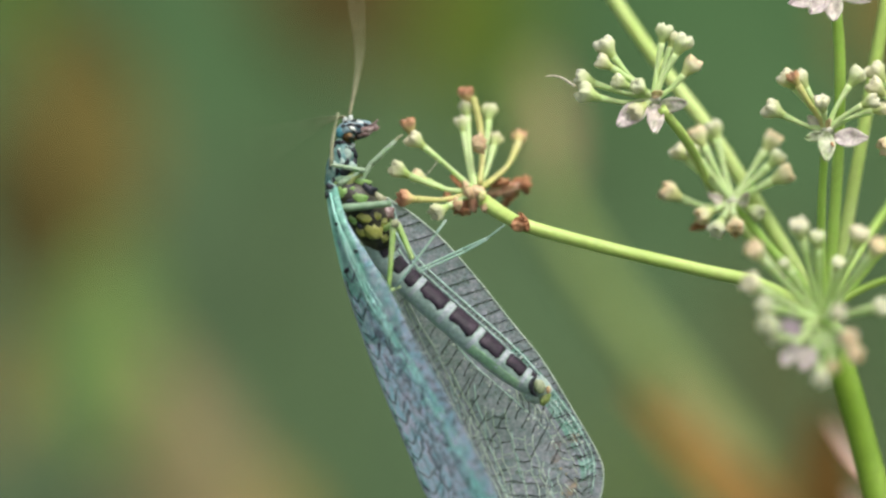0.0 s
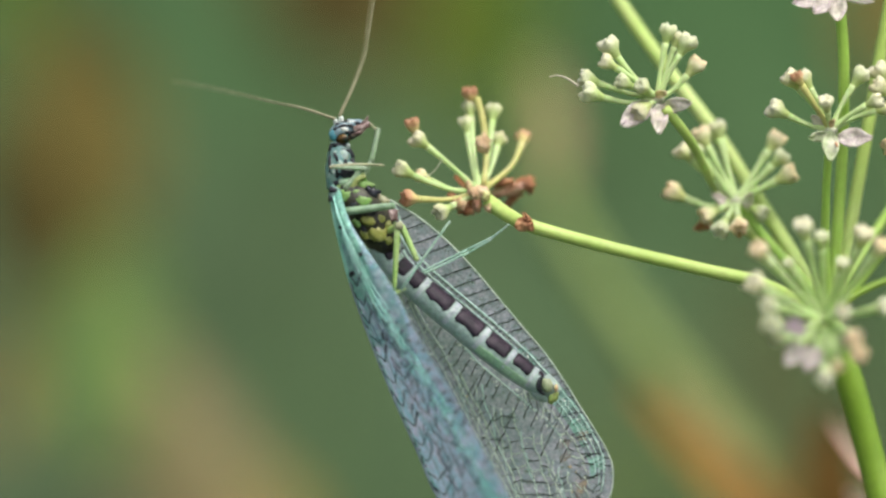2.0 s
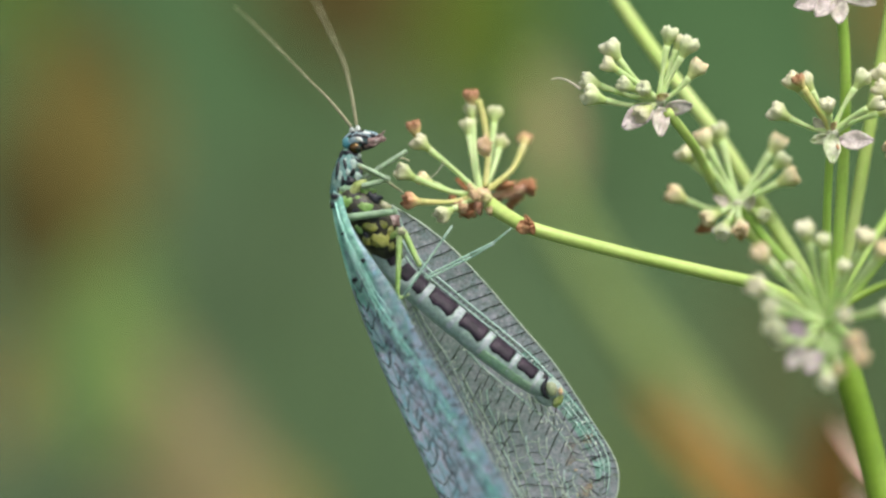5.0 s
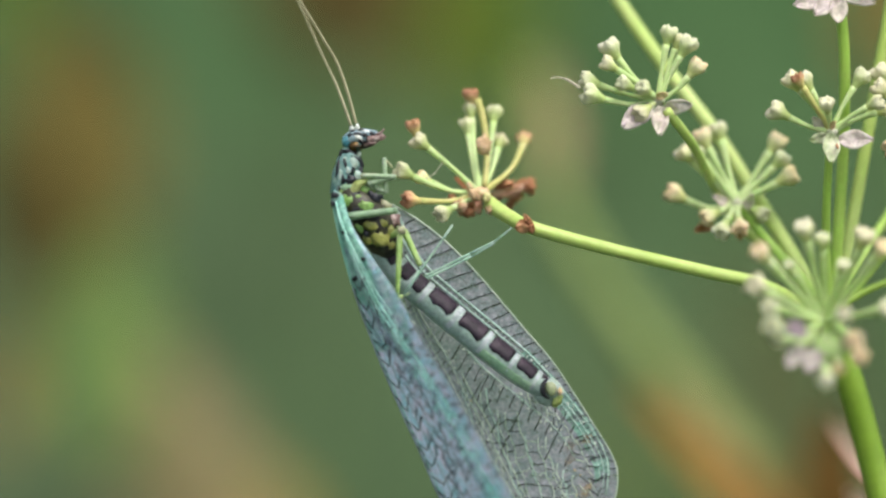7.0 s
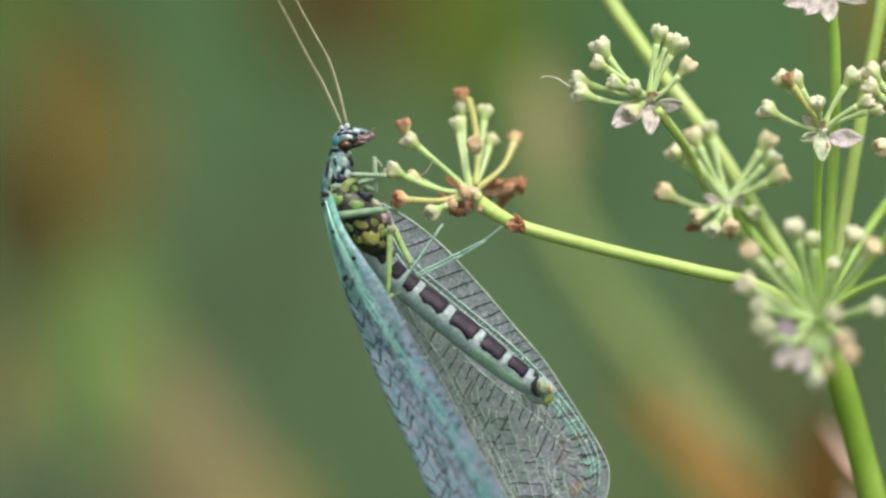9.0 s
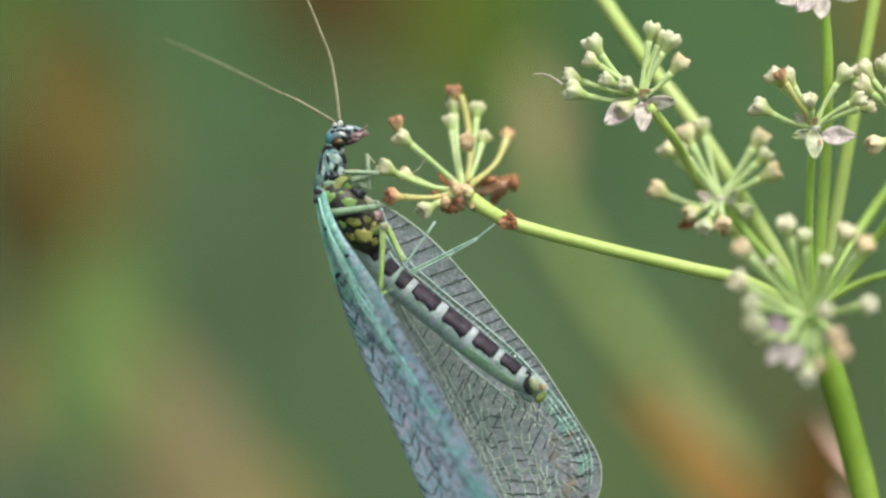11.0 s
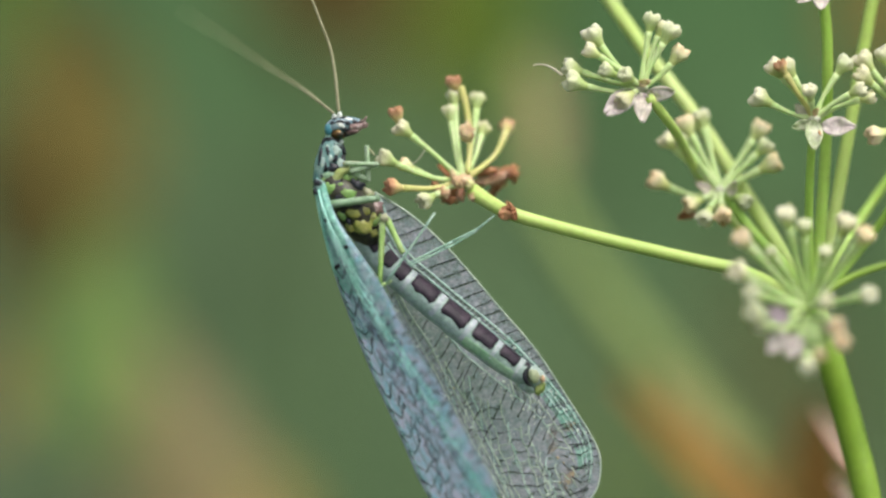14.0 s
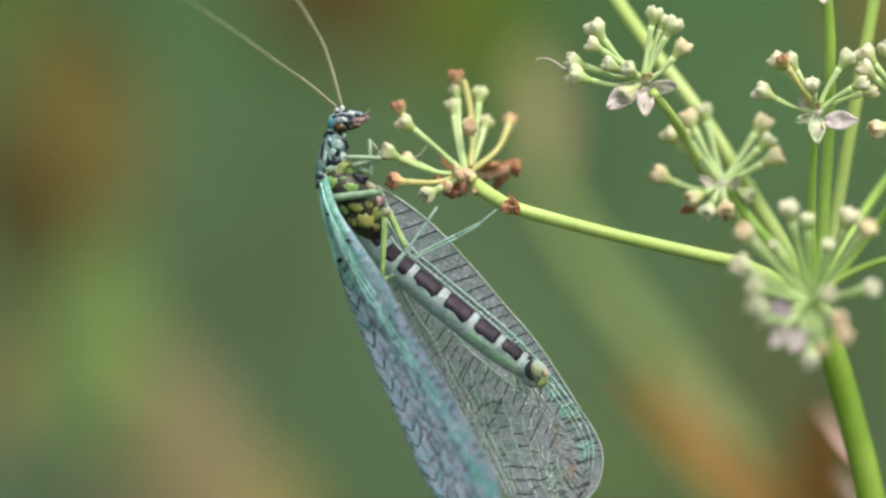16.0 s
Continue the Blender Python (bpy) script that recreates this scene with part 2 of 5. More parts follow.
VEIN_DARK = mottled("blackish_vein", (0.008, 0.009, 0.011), (0.02, 0.021, 0.025), (0.045, 0.05, 0.055), 2500, 9000, 0.5, 0.00001, spec=0.1)
FILM_NEAR = wing_film("hazy_blue_wing_film", (0.40, 0.70, 0.87), (0.77, 0.75, 0.98), 0.76, 1.0, 2600)
BASE_FILM = wing_film("mint_wing_base", (0.20, 0.55, 0.41), (0.38, 0.70, 0.58), 0.35, 1.2, 3000, 0.7, 0.8)
HAZE_FILM = wing_film("grey_mint_wing_haze", (0.26, 0.50, 0.47), (0.54, 0.68, 0.70), 0.1, 1.2, 2600, 0.7, 0.8)
STAIN_FILM = wing_film("tan_stained_film", (0.40, 0.28, 0.16), (0.60, 0.48, 0.40), -0.4, 0.75, 4000, 0.9, 0.45)
MINT_FILM = wing_film("mint_wing_cells", (0.36, 0.80, 0.72), (0.64, 0.94, 0.96), -0.5, 1.4, 2500, 0.7, 0.9)
MINT_FAR = wing_film("mint_far_wing_cells", (0.30, 0.62, 0.50), (0.50, 0.80, 0.70), 0.0, 0.9, 3000, 0.7, 0.8)
VEIN_GREY = mottled("slate_vein", (0.07, 0.08, 0.12), (0.13, 0.15, 0.20), (0.21, 0.23, 0.30), 2500, 9000, 0.4, 0.00001)
VEIN_BRIGHT = mottled("bright_mint_vein", (0.32, 0.74, 0.60), (0.46, 0.86, 0.74), (0.62, 0.94, 0.86), 2200, 9000, 0.3, 0.00001)
FILM_FAR = wing_film("clear_grey_wing_film", (0.38, 0.43, 0.54), (0.64, 0.59, 0.79), 0.36, 0.68, 3600, 0.9)
FILM_THIN = wing_film("thin_clear_wing_film", (0.34, 0.38, 0.40), (0.54, 0.54, 0.58), 0.06, 0.26, 3600, 0.9)

SOIL, _n, _l, _b = tree("meadow_turf", 0.95, 0.1)      # lusher higher up the bank
_g = _n.new("ShaderNodeSeparateXYZ")
_l.new(_n.new("ShaderNodeTexCoord").outputs["Object"], _g.inputs[0])
_z = _n.new("ShaderNodeMapRange")
_z.inputs[1].default_value, _z.inputs[2].default_value = 0.54, 0.70
_l.new(_g.outputs[2], _z.inputs[0])
_a, _f = noise_at(_n, _l, 5.0), noise_at(_n, _l, 60, 4)
_dry = ramp(_n, [(0.3, (0.080, 0.099, 0.059)), (0.5, (0.072, 0.102, 0.055)), (0.72, (0.062, 0.105, 0.047))])
_lush = ramp(_n, [(0.3, (0.057, 0.097, 0.042)), (0.5, (0.048, 0.101, 0.038)), (0.72, (0.041, 0.106, 0.033))])
_l.new(_a.outputs[0], _dry.inputs[0])
_l.new(_a.outputs[0], _lush.inputs[0])
_s = ramp(_n, [(0.3, (0.78, 0.78, 0.78)), (0.7, (1.17, 1.17, 1.17))])
_l.new(_f.outputs[0], _s.inputs[0])
_l.new(mixed(_n, _l, 1.0, mixed(_n, _l, _z.outputs[0], _dry.outputs[0], _lush.outputs[0]), _s.outputs[0], "MULTIPLY"), _b.inputs["Base Color"])
bumped(_n, _l, _b, _f.outputs[0], 0.004, 0.5)
GRASS = foliage("meadow_grass", (0.03, 0.07, 0.02), (0.05, 0.095, 0.035), (0.07, 0.115, 0.05))
FAR_BROWN = mottled("withered_dock_leaf", (0.118, 0.098, 0.027), (0.16, 0.129, 0.037), (0.20, 0.158, 0.046), 90, 900, 0.8, 0.0002, spec=0.1)
FAR_DARK = mottled("dark_brown_dock_leaf", (0.042, 0.036, 0.010), (0.062, 0.049, 0.013), (0.086, 0.063, 0.018), 90, 900, 0.8, 0.0002, spec=0.1)
FAR_UMBER = mottled("umber_dry_leaf", (0.060, 0.033, 0.006), (0.085, 0.047, 0.009), (0.115, 0.064, 0.014), 90, 900, 0.8, 0.0002, spec=0.1)
FAR_RUST = mottled("rust_brown_sheath", (0.24, 0.132, 0.034), (0.30, 0.175, 0.050), (0.35, 0.218, 0.070), 120, 900, 0.7, 0.0002, spec=0.1)
FAR_BEIGE = mottled("pinkish_beige_leaf", (0.22, 0.18, 0.09), (0.28, 0.22, 0.115), (0.33, 0.265, 0.14), 120, 900, 0.7, 0.0002, spec=0.1)
FAR_OCHRE = mottled("ochre_leaf", (0.20, 0.16, 0.03), (0.28, 0.21, 0.05), (0.32, 0.26, 0.07), 120, 900, 0.7, 0.0002)
FAR_DRAB = mottled("drab_olive_leaf", (0.071, 0.092, 0.038), (0.087, 0.107, 0.046), (0.103, 0.123, 0.055), 120, 900, 0.8, 0.0002, spec=0.1)
# paler than FAR_STEM: the highlight streak on the hogweed stalk, put into colour
FAR_HIGHLIGHT = mottled("straw_highlight", (0.30, 0.28, 0.10), (0.38, 0.35, 0.14), (0.45, 0.42, 0.19), 120, 900, 0.7, 0.0002, spec=0.1)
FAR_LEAF = mottled("light_green_leaf", (0.095, 0.168, 0.039), (0.134, 0.212, 0.056), (0.168, 0.25, 0.078), 120, 900, 0.7, 0.0002, spec=0.1)
FAR_OLIVE = mottled("olive_green_leaf", (0.07, 0.115, 0.012), (0.09, 0.14, 0.018), (0.11, 0.165, 0.026), 120, 900, 0.7, 0.0002, spec=0.1)
FAR_STEM = mottled("pale_far_stalk", (0.19, 0.26, 0.07), (0.24, 0.32, 0.09), (0.29, 0.35, 0.12), 120, 900, 0.6, 0.0002)
THIN_STEM = mottled("thin_green_stalk", (0.06, 0.11, 0.03), (0.09, 0.15, 0.04), (0.12, 0.18, 0.06), 120, 900, 0.6, 0.0002)


# ---- building helpers ----
def at(u, v, w=0.0):
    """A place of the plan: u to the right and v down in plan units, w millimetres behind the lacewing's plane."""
    s = 1 + w * 0.001 / REACH
    return Vector(((u - 784) * U * s, w * 0.001, EYE + (441 - v) * U * s))


def afar(u, v, metres):
    """The same line of sight, carried on to a distance in metres from the eye."""
    return at(u, v, (metres - REACH) * 1000)


def flow(points, steps):
    """A smooth line through the points, with any number of values each."""
    p = [np.array(q, float) for q in points]
    p = [2 * p[0] - p[1]] + p + [2 * p[-1] - p[-2]]
    out = []
    for i in range(1, len(p) - 2):
        for k in range(steps):
            t = k / steps
            a, b, c, d = p[i - 1:i + 3]
            out.append(0.5 * (2 * b + (c - a) * t + (2 * a - 5 * b + 4 * c - d) * t * t + (3 * b - a - 3 * c + d) * t ** 3))
    out.append(p[-2])
    return out


def tube(bm, points, radii, seg=10, ribs=0, rib=0.0, knobs=0.0):
    """A round rod along points (metres); radii in metres at each. Ends are closed."""
    pts = [Vector(p) for p in points]
    rings, side = [], None
    for i, p in enumerate(pts):
        way = (pts[min(i + 1, len(pts) - 1)] - pts[max(i - 1, 0)]).normalized()
        if side is None:
            side = way.orthogonal().normalized()
        side = (side - way * side.dot(way)).normalized()
        up = way.cross(side)
        ring = []
        for k in range(seg):
            a = 2 * math.pi * k / seg
            r = radii[i] * (1 + rib * math.cos(ribs * a))
            if knobs:
                r *= 1 + knobs * noise.noise(p * 4000 + Vector((math.cos(a), math.sin(a), 0)) * 1.5)
            ring.append(bm.verts.new(p + side * (r * math.cos(a)) + up * (r * math.sin(a))))
        rings.append(ring)
    for a, b in zip(rings, rings[1:]):
        for k in range(seg):
            bm.faces.new((a[k], a[(k + 1) % seg], b[(k + 1) % seg], b[k]))
    bm.faces.new(rings[0][::-1])
    bm.faces.new(rings[-1])
    return bm


def rod(bm, points, width_a, width_b, seg=10, steps=6, ribs=0, rib=0.0, waist=0.0):
    """A tapering rod through plan points (u, v, w); widths in plan units."""
    line = flow(points, steps)
    n = len(line) - 1
    radii = [U * 0.5 * (width_a + (width_b - width_a) * i / n) * (1 - waist * math.sin(math.pi * i / n)) for i in range(n + 1)]
    return tube(bm, [at(*p) for p in line], radii, seg, ribs, rib)


def ball(bm, centre, size, turn=None, seg=14, rings=10, rough=0.0, freq=3.0):
    """A rounded lump with half-axes size, uneven by rough."""
    m = Matrix.Translation(centre) @ (turn.to_4x4() if turn else Matrix())
    grid = []
    for i in range(1, rings):
        e = math.pi * i / rings
        row = []
        for k in range(seg):
            a = 2 * math.pi * k / seg
            d = Vector((math.sin(e) * math.cos(a), math.sin(e) * math.sin(a), math.cos(e)))
            f = 1 + rough * noise.noise(d * freq + Vector(centre) * 900)
            row.append(bm.verts.new(m @ Vector((d.x * size[0] * f, d.y * size[1] * f, d.z * size[2] * f))))
        grid.append(row)
    top, low = bm.verts.new(m @ Vector((0, 0, size[2]))), bm.verts.new(m @ Vector((0, 0, -size[2])))
    for a, b in zip(grid, grid[1:]):
        for k in range(seg):
            bm.faces.new((a[k], b[k], b[(k + 1) % seg], a[(k + 1) % seg]))
    for k in range(seg):
        bm.faces.new((top, grid[0][k], grid[0][(k + 1) % seg]))
        bm.faces.new((low, grid[-1][(k + 1) % seg], grid[-1][k]))
    return bm


def blade(bm, root, tip, face, width, thick, cup=0.15, notch=0.0, wave=0.0, long=9, wide=6, shape=0.8):
    """A petal or leaf from root to tip (metres), turned to face; it has two skins and a rim."""
    root, tip = Vector(root), Vector(tip)
    way = tip - root
    length = way.length
    way.normalize()
    side = way.cross(Vector(face)).normalized()
    out = side.cross(way).normalized()
    skins = []
    for skin in (0, 1):
        rows = []
        for i in range(long + 1):
            s = i / long
            half = width / 2 * max(0.06, math.sin(math.pi * (0.04 + 0.94 * s ** shape)) ** 0.75)
            row = []
            for k in range(wide + 1):
                x = 2 * k / wide - 1
                reach = s * length - notch * length * (1 - abs(x)) * s ** 6
                lift = cup * width * x * x + wave * width * noise.noise(Vector((s * 3, x * 2, length * 9000)))
                lift += cup * length * 0.5 * s * s
                row.append(bm.verts.new(root + way * reach + side * (half * x) + out * (lift - skin * thick)))
            rows.append(row)
        skins.append(rows)
        for a, b in zip(rows, rows[1:]):
            for k in range(wide):
                f = (a[k], a[k + 1], b[k + 1], b[k])
                bm.faces.new(f if skin == 0 else f[::-1])
    a, b = skins
    rim = [(0, k) for k in range(wide)] + [(i, wide) for i in range(long)] + [(long, wide - k) for k in range(wide)] + [(long - i, 0) for i in range(long)]
    for (i, k), (j, q) in zip(rim, rim[1:] + rim[:1]):
        bm.faces.new((a[i][k], b[i][k], b[j][q], a[j][q]))
    return bm


def mesh_of(name, bm, material, smooth=True):
    bmesh.ops.recalc_face_normals(bm, faces=bm.faces)
    me = bpy.data.meshes.new(name)
    bm.to_mesh(me)
    bm.free()
    me.materials.append(material)
    if smooth:
        me.polygons.foreach_set("use_smooth", [True] * len(me.polygons))
    return me


ORIGIN = {}


def thing(name, place, label, category, group=""):
    ob = new(name)
    ob.empty_display_size = 0.002
    ob.location = place
    ORIGIN[ob.name] = Vector(place)
    return tagged(ob, label, category, group)


def part(name, bm, material, parent, label="", pivot=None, smooth=True):
    """Links a bmesh, built in world places, as one mesh under its parent; pivot: its own origin in the world."""
    base = ORIGIN[parent.name]
    pivot = Vector(pivot) if pivot is not None else base
    bmesh.ops.translate(bm, verts=bm.verts, vec=-pivot)
    ob = new(name, mesh_of(name, bm, material, smooth))
    ob.parent = parent
    ob.location = pivot - base
    ORIGIN[ob.name] = pivot
    return tagged(ob, label)


def placed(name, me, parent, m, label=""):
    """Links a shared mesh at the world pose m under its parent."""
    ob = new(name, me)
    ob.parent = parent
    ob.matrix_basis = Matrix.Translation(-ORIGIN[parent.name]) @ m
    return tagged(ob, label)


def stuff(name, bm, material, label, category):
    return tagged(new(name, mesh_of(name, bm, material, False)), label, category, "", "stuff")


# ---- the ground, which rises to a grassy bank behind ----
def rise(x, y):
    s = max(0.0, min(1.0, (y - 0.75) / 2.6))
    bank = 2.3 * s * s * (3 - 2 * s)
    return bank + 0.03 * min(1.0, math.hypot(x, y)) * noise.noise(Vector((x * 0.8, y * 0.8, 0))) * (math.hypot(x, y) > 0.5)


bm = bmesh.new()
RADII = [0.2, 0.4, 0.6, 0.8, 1.0, 1.25, 1.5, 1.75, 2, 2.25, 2.5, 2.75, 3, 3.3, 3.6, 4, 5, 7, 12, 30, 100, 500, 2400]
rings = [[bm.verts.new((r * math.cos(a), r * math.sin(a), rise(r * math.cos(a), r * math.sin(a)))) for a in (2 * math.pi * k / 72 for k in range(72))] for r in RADII]
mid = bm.verts.new((0, 0, 0))
for k in range(72):
    bm.faces.new((mid, rings[0][k], rings[0][(k + 1) % 72]))
for a, b in zip(rings, rings[1:]):
    for k in range(72):
        bm.faces.new((a[k], b[k], b[(k + 1) % 72], a[(k + 1) % 72]))
ground = tagged(new("ground", mesh_of("ground", bm, SOIL)), "green turf rising to a bank, out to the horizon", "ground", "", "structure")

rng = random.Random(7)
bm = bmesh.new()
for _ in range(20000):
    x, y = rng.gauss(0, 1.9), rng.gauss(1.2, 1.4)
    h, a = rng.uniform(0.06, 0.16), rng.uniform(0, 2 * math.pi)
    bend = Vector((math.cos(a), math.sin(a), 0)) * h * rng.uniform(0.1, 0.5)
    side = Vector((-math.sin(a), math.cos(a), 0)) * 0.0025
    p = Vector((x, y, rise(x, y) - 0.01))
    v = [bm.verts.new(q) for q in (p - side, p + side, p + Vector((0, 0, h * 0.6)) + bend * 0.35 + side * 0.8, p + Vector((0, 0, h * 0.6)) + bend * 0.35 - side * 0.8, p + Vector((0, 0, h)) + bend)]
    bm.faces.new(v[:4])
    bm.faces.new((v[3], v[2], v[4]))
stuff("meadow_grass", bm, GRASS, "short green meadow grass on the bank", "grass")


# ---- plants far out of focus ----
def far_plant(name, foot_u, metres, label, category, stems, leaves_):
    """A meadow plant metres from the eye. stems: (plan points, width, width, material); leaves: (root, tip, width, material, metres nearer).
    Plan points are sight lines (u, v); the stem goes on to the ground."""
    foot = afar(foot_u, 441, metres)
    ob = thing(name, (foot.x, foot.y, 0), label, category)
    k = U * metres / REACH
    for pts, a, b, skin in stems:
        line = [Vector(p) for p in flow([afar(u, v, metres) for u, v in pts], 8)]
        line += [line[-1].lerp(Vector((foot.x, foot.y, -0.005)), i / 10) for i in range(1, 11)]
        n = len(line) - 1
        part("stem", tube(bmesh.new(), line, [k * 0.5 * (a + (b - a) * i / n) for i in range(n + 1)], 12, 6, 0.05), skin, ob)
    for (u0, v0), (u1, v1), wide, skin, *nearer in leaves_:
        reach = metres - (nearer[0] if nearer else 0.0)
        root = afar(u0, v0, reach)
        near = min(line, key=lambda p: (p - root - Vector((0, 0, -0.006))).length)
        part("petiole", tube(bmesh.new(), [near, near.lerp(root, 0.5) - Vector((0, 0, 0.001)), root], [0.0005, 0.0004, 0.0004], 6), THIN_STEM, ob)
        face = (rng.uniform(-0.4, 0.4), -1, rng.uniform(-0.2, 0.5))
        part("leaf", blade(bmesh.new(), root, afar(u1, v1, reach + 0.004), face, wide * k, 0.0004, 0.1, 0.05, 0.15, 12, 8), skin, ob,
             {"withered_dock_leaf": "withered brown leaf", "rust_brown_sheath": "rust-brown dry leaf", "dark_brown_dock_leaf": "dark brown withered leaf", "straw_highlight": "pale straw strip painted as the stalk's highlight"}.get(skin.name, ""))
    return ob


far_plant("dock", 60, 0.36, "withered brown dock with dry leaves, far out of focus", "dock",
          [([(-10, -40), (10, 200), (30, 700), (50, 1000)], 20, 30, THIN_STEM)],
          [((150, 500), (120, 10), 270, FAR_BROWN), ((190, 440), (210, 80), 150, FAR_BROWN), ((60, 520), (5, 190), 140, FAR_DARK, 0.014), ((40, 80), (-10, -170), 120, FAR_OLIVE)])
far_plant("dock", 330, 0.42, "rusty dock behind green leaves, far out of focus", "dock",
          [([(600, -120), (560, 60)], 18, 24, THIN_STEM)],
          [((600, 130), (590, -260), 290, FAR_DARK, 0.012), ((690, 110), (700, -200), 170, FAR_BROWN), ((500, 60), (480, -220), 130, FAR_DARK), ((800, 200), (850, -160), 170, FAR_OLIVE), ((880, 210), (930, -120), 110, FAR_OLIVE)])
far_plant("grass_tuft", 300, 0.35, "light green and beige grass tuft, far out of focus", "grass",
          [([(200, 640), (330, 860), (420, 1000)], 16, 30, THIN_STEM)],
          [((180, 800), (205, 400), 165, FAR_LEAF), ((430, 1020), (240, 590), 180, FAR_BEIGE), ((330, 1000), (200, 690), 150, FAR_BEIGE), ((560, 1020), (340, 780), 130, FAR_OCHRE),
           ((0, 780), (20, 560), 80, FAR_OCHRE)])
# the narrow straw-coloured blade is added as the lit streak along the stalk
far_plant("hogweed", 1700, 0.25, "slanting pale green hogweed stalk with rusty sheath, out of focus", "hogweed",
          [([(935, 110), (955, 280), (1000, 400), (1060, 500), (1130, 600), (1205, 700), (1350, 880), (1500, 1060)], 30, 96, FAR_STEM)],
          [((1400, 970), (1125, 690), 64, FAR_RUST, 0.040), ((1440, 1000), (1205, 775), 76, FAR_RUST, 0.036), ((1500, 1040), (1330, 830), 110, FAR_BROWN, 0.010), ((1345, 880), (1180, 660), 44, FAR_HIGHLIGHT, 0.034), ((975, 350), (955, 110), 95, FAR_BEIGE)])
far_plant("dock", 1500, 0.55, "drab olive dock leaves, far out of focus", "dock",
          [([(1420, 470), (1450, 700), (1490, 1000)], 12, 24, THIN_STEM)],
          [((1400, 900), (1330, 420), 280, FAR_DRAB), ((1190, 960), (1130, 740), 120, FAR_LEAF), ((1130, 980), (1060, 640), 120, FAR_DRAB)])
far_plant("dry_stalk", 1495, 0.215, "dark brown dry stalk behind the green stem", "stalk",
          [([(1470, 790), (1480, 900), (1495, 1100)], 30, 40, FAR_DARK)],
          [((1480, 1010), (1468, 730), 110, FAR_UMBER, 0.004), ((1450, 1020), (1445, 780), 70, FAR_UMBER)])
far_plant("dry_stalk", 1620, 0.3, "olive brown dry stalk, out of focus", "stalk",
          [([(1545, -60), (1640, 300)], 20, 30, THIN_STEM)],
          [((1560, 150), (1530, -120), 130, FAR_BROWN), ((1600, 120), (1590, -140), 110, FAR_BROWN)])


# ---- the umbel plant ----
NODE = (1468, 560, 2.5)
foot = at(1900, 882, 2.5)
plant = thing("umbel_plant", (foot.x, foot.y, 0), "fresh green umbel plant with cream buds and spent lilac flowers", "plant")


def bud_mesh(name, material, seed, lobes=5):
    """A young fruit: a green waist under a knobbed cap of folded petals. Its cap has a radius of about 1."""
    r = random.Random(seed)
    off = Vector((r.random() * 50, r.random() * 50, 0))
    prof = [(-2.3, 0.30), (-1.8, 0.40), (-1.3, 0.52), (-0.95, 0.66), (-0.6, 0.86), (-0.2, 1.0), (0.2, 1.02), (0.5, 0.97), (0.76, 0.86), (0.72, 0.52), (0.52, 0.15)]
    bm = bmesh.new()
    rows = []
    for z, rad in prof:
        row = []
        for k in range(18):
            a = 2 * math.pi * k / 18
            cap = max(0.0, min(1.0, (z + 0.8) / 0.8))
            q = rad * (1 + cap * 0.14 * math.cos(lobes * a + r.random() * 0.4)) * (1 + 0.24 * cap * noise.noise(Vector((math.cos(a), math.sin(a), z * 0.8)) * 1.9 + off))
            crown = (0.20 * math.cos(lobes * a + seed) + 0.14 * math.cos(9 * a + seed)) * (0.45 < z < 0.78) + 0.05 * (r.random() - 0.5) * (z > 0.1)
            row.append(bm.verts.new((q * math.cos(a), q * math.sin(a), z + crown + 0.14 * cap * noise.noise(Vector((math.cos(a) * 1.5, math.sin(a) * 1.5, z)) + off))))
        rows.append(row)
    for p, q in zip(rows, rows[1:]):
        for k in range(18):
            bm.faces.new((p[k], p[(k + 1) % 18], q[(k + 1) % 18], q[k]))
    bm.faces.new(rows[0][::-1])
    bm.faces.new(rows[-1])
    return mesh_of(name, bm, material)


BUDS = {"c": [bud_mesh("bud", CREAM, s) for s in (1, 2, 3)], "p": [bud_mesh("bud", PINKISH, s) for s in (4, 5)],
        "g": [bud_mesh("bud", GREENISH, s) for s in (1, 3)], "b": [bud_mesh("bud", BROWN_BUD, s) for s in (6, 7)]}
BUD_WORDS = {"c": "", "g": "", "p": "peach-tinted bud", "b": "withered brown bud"}


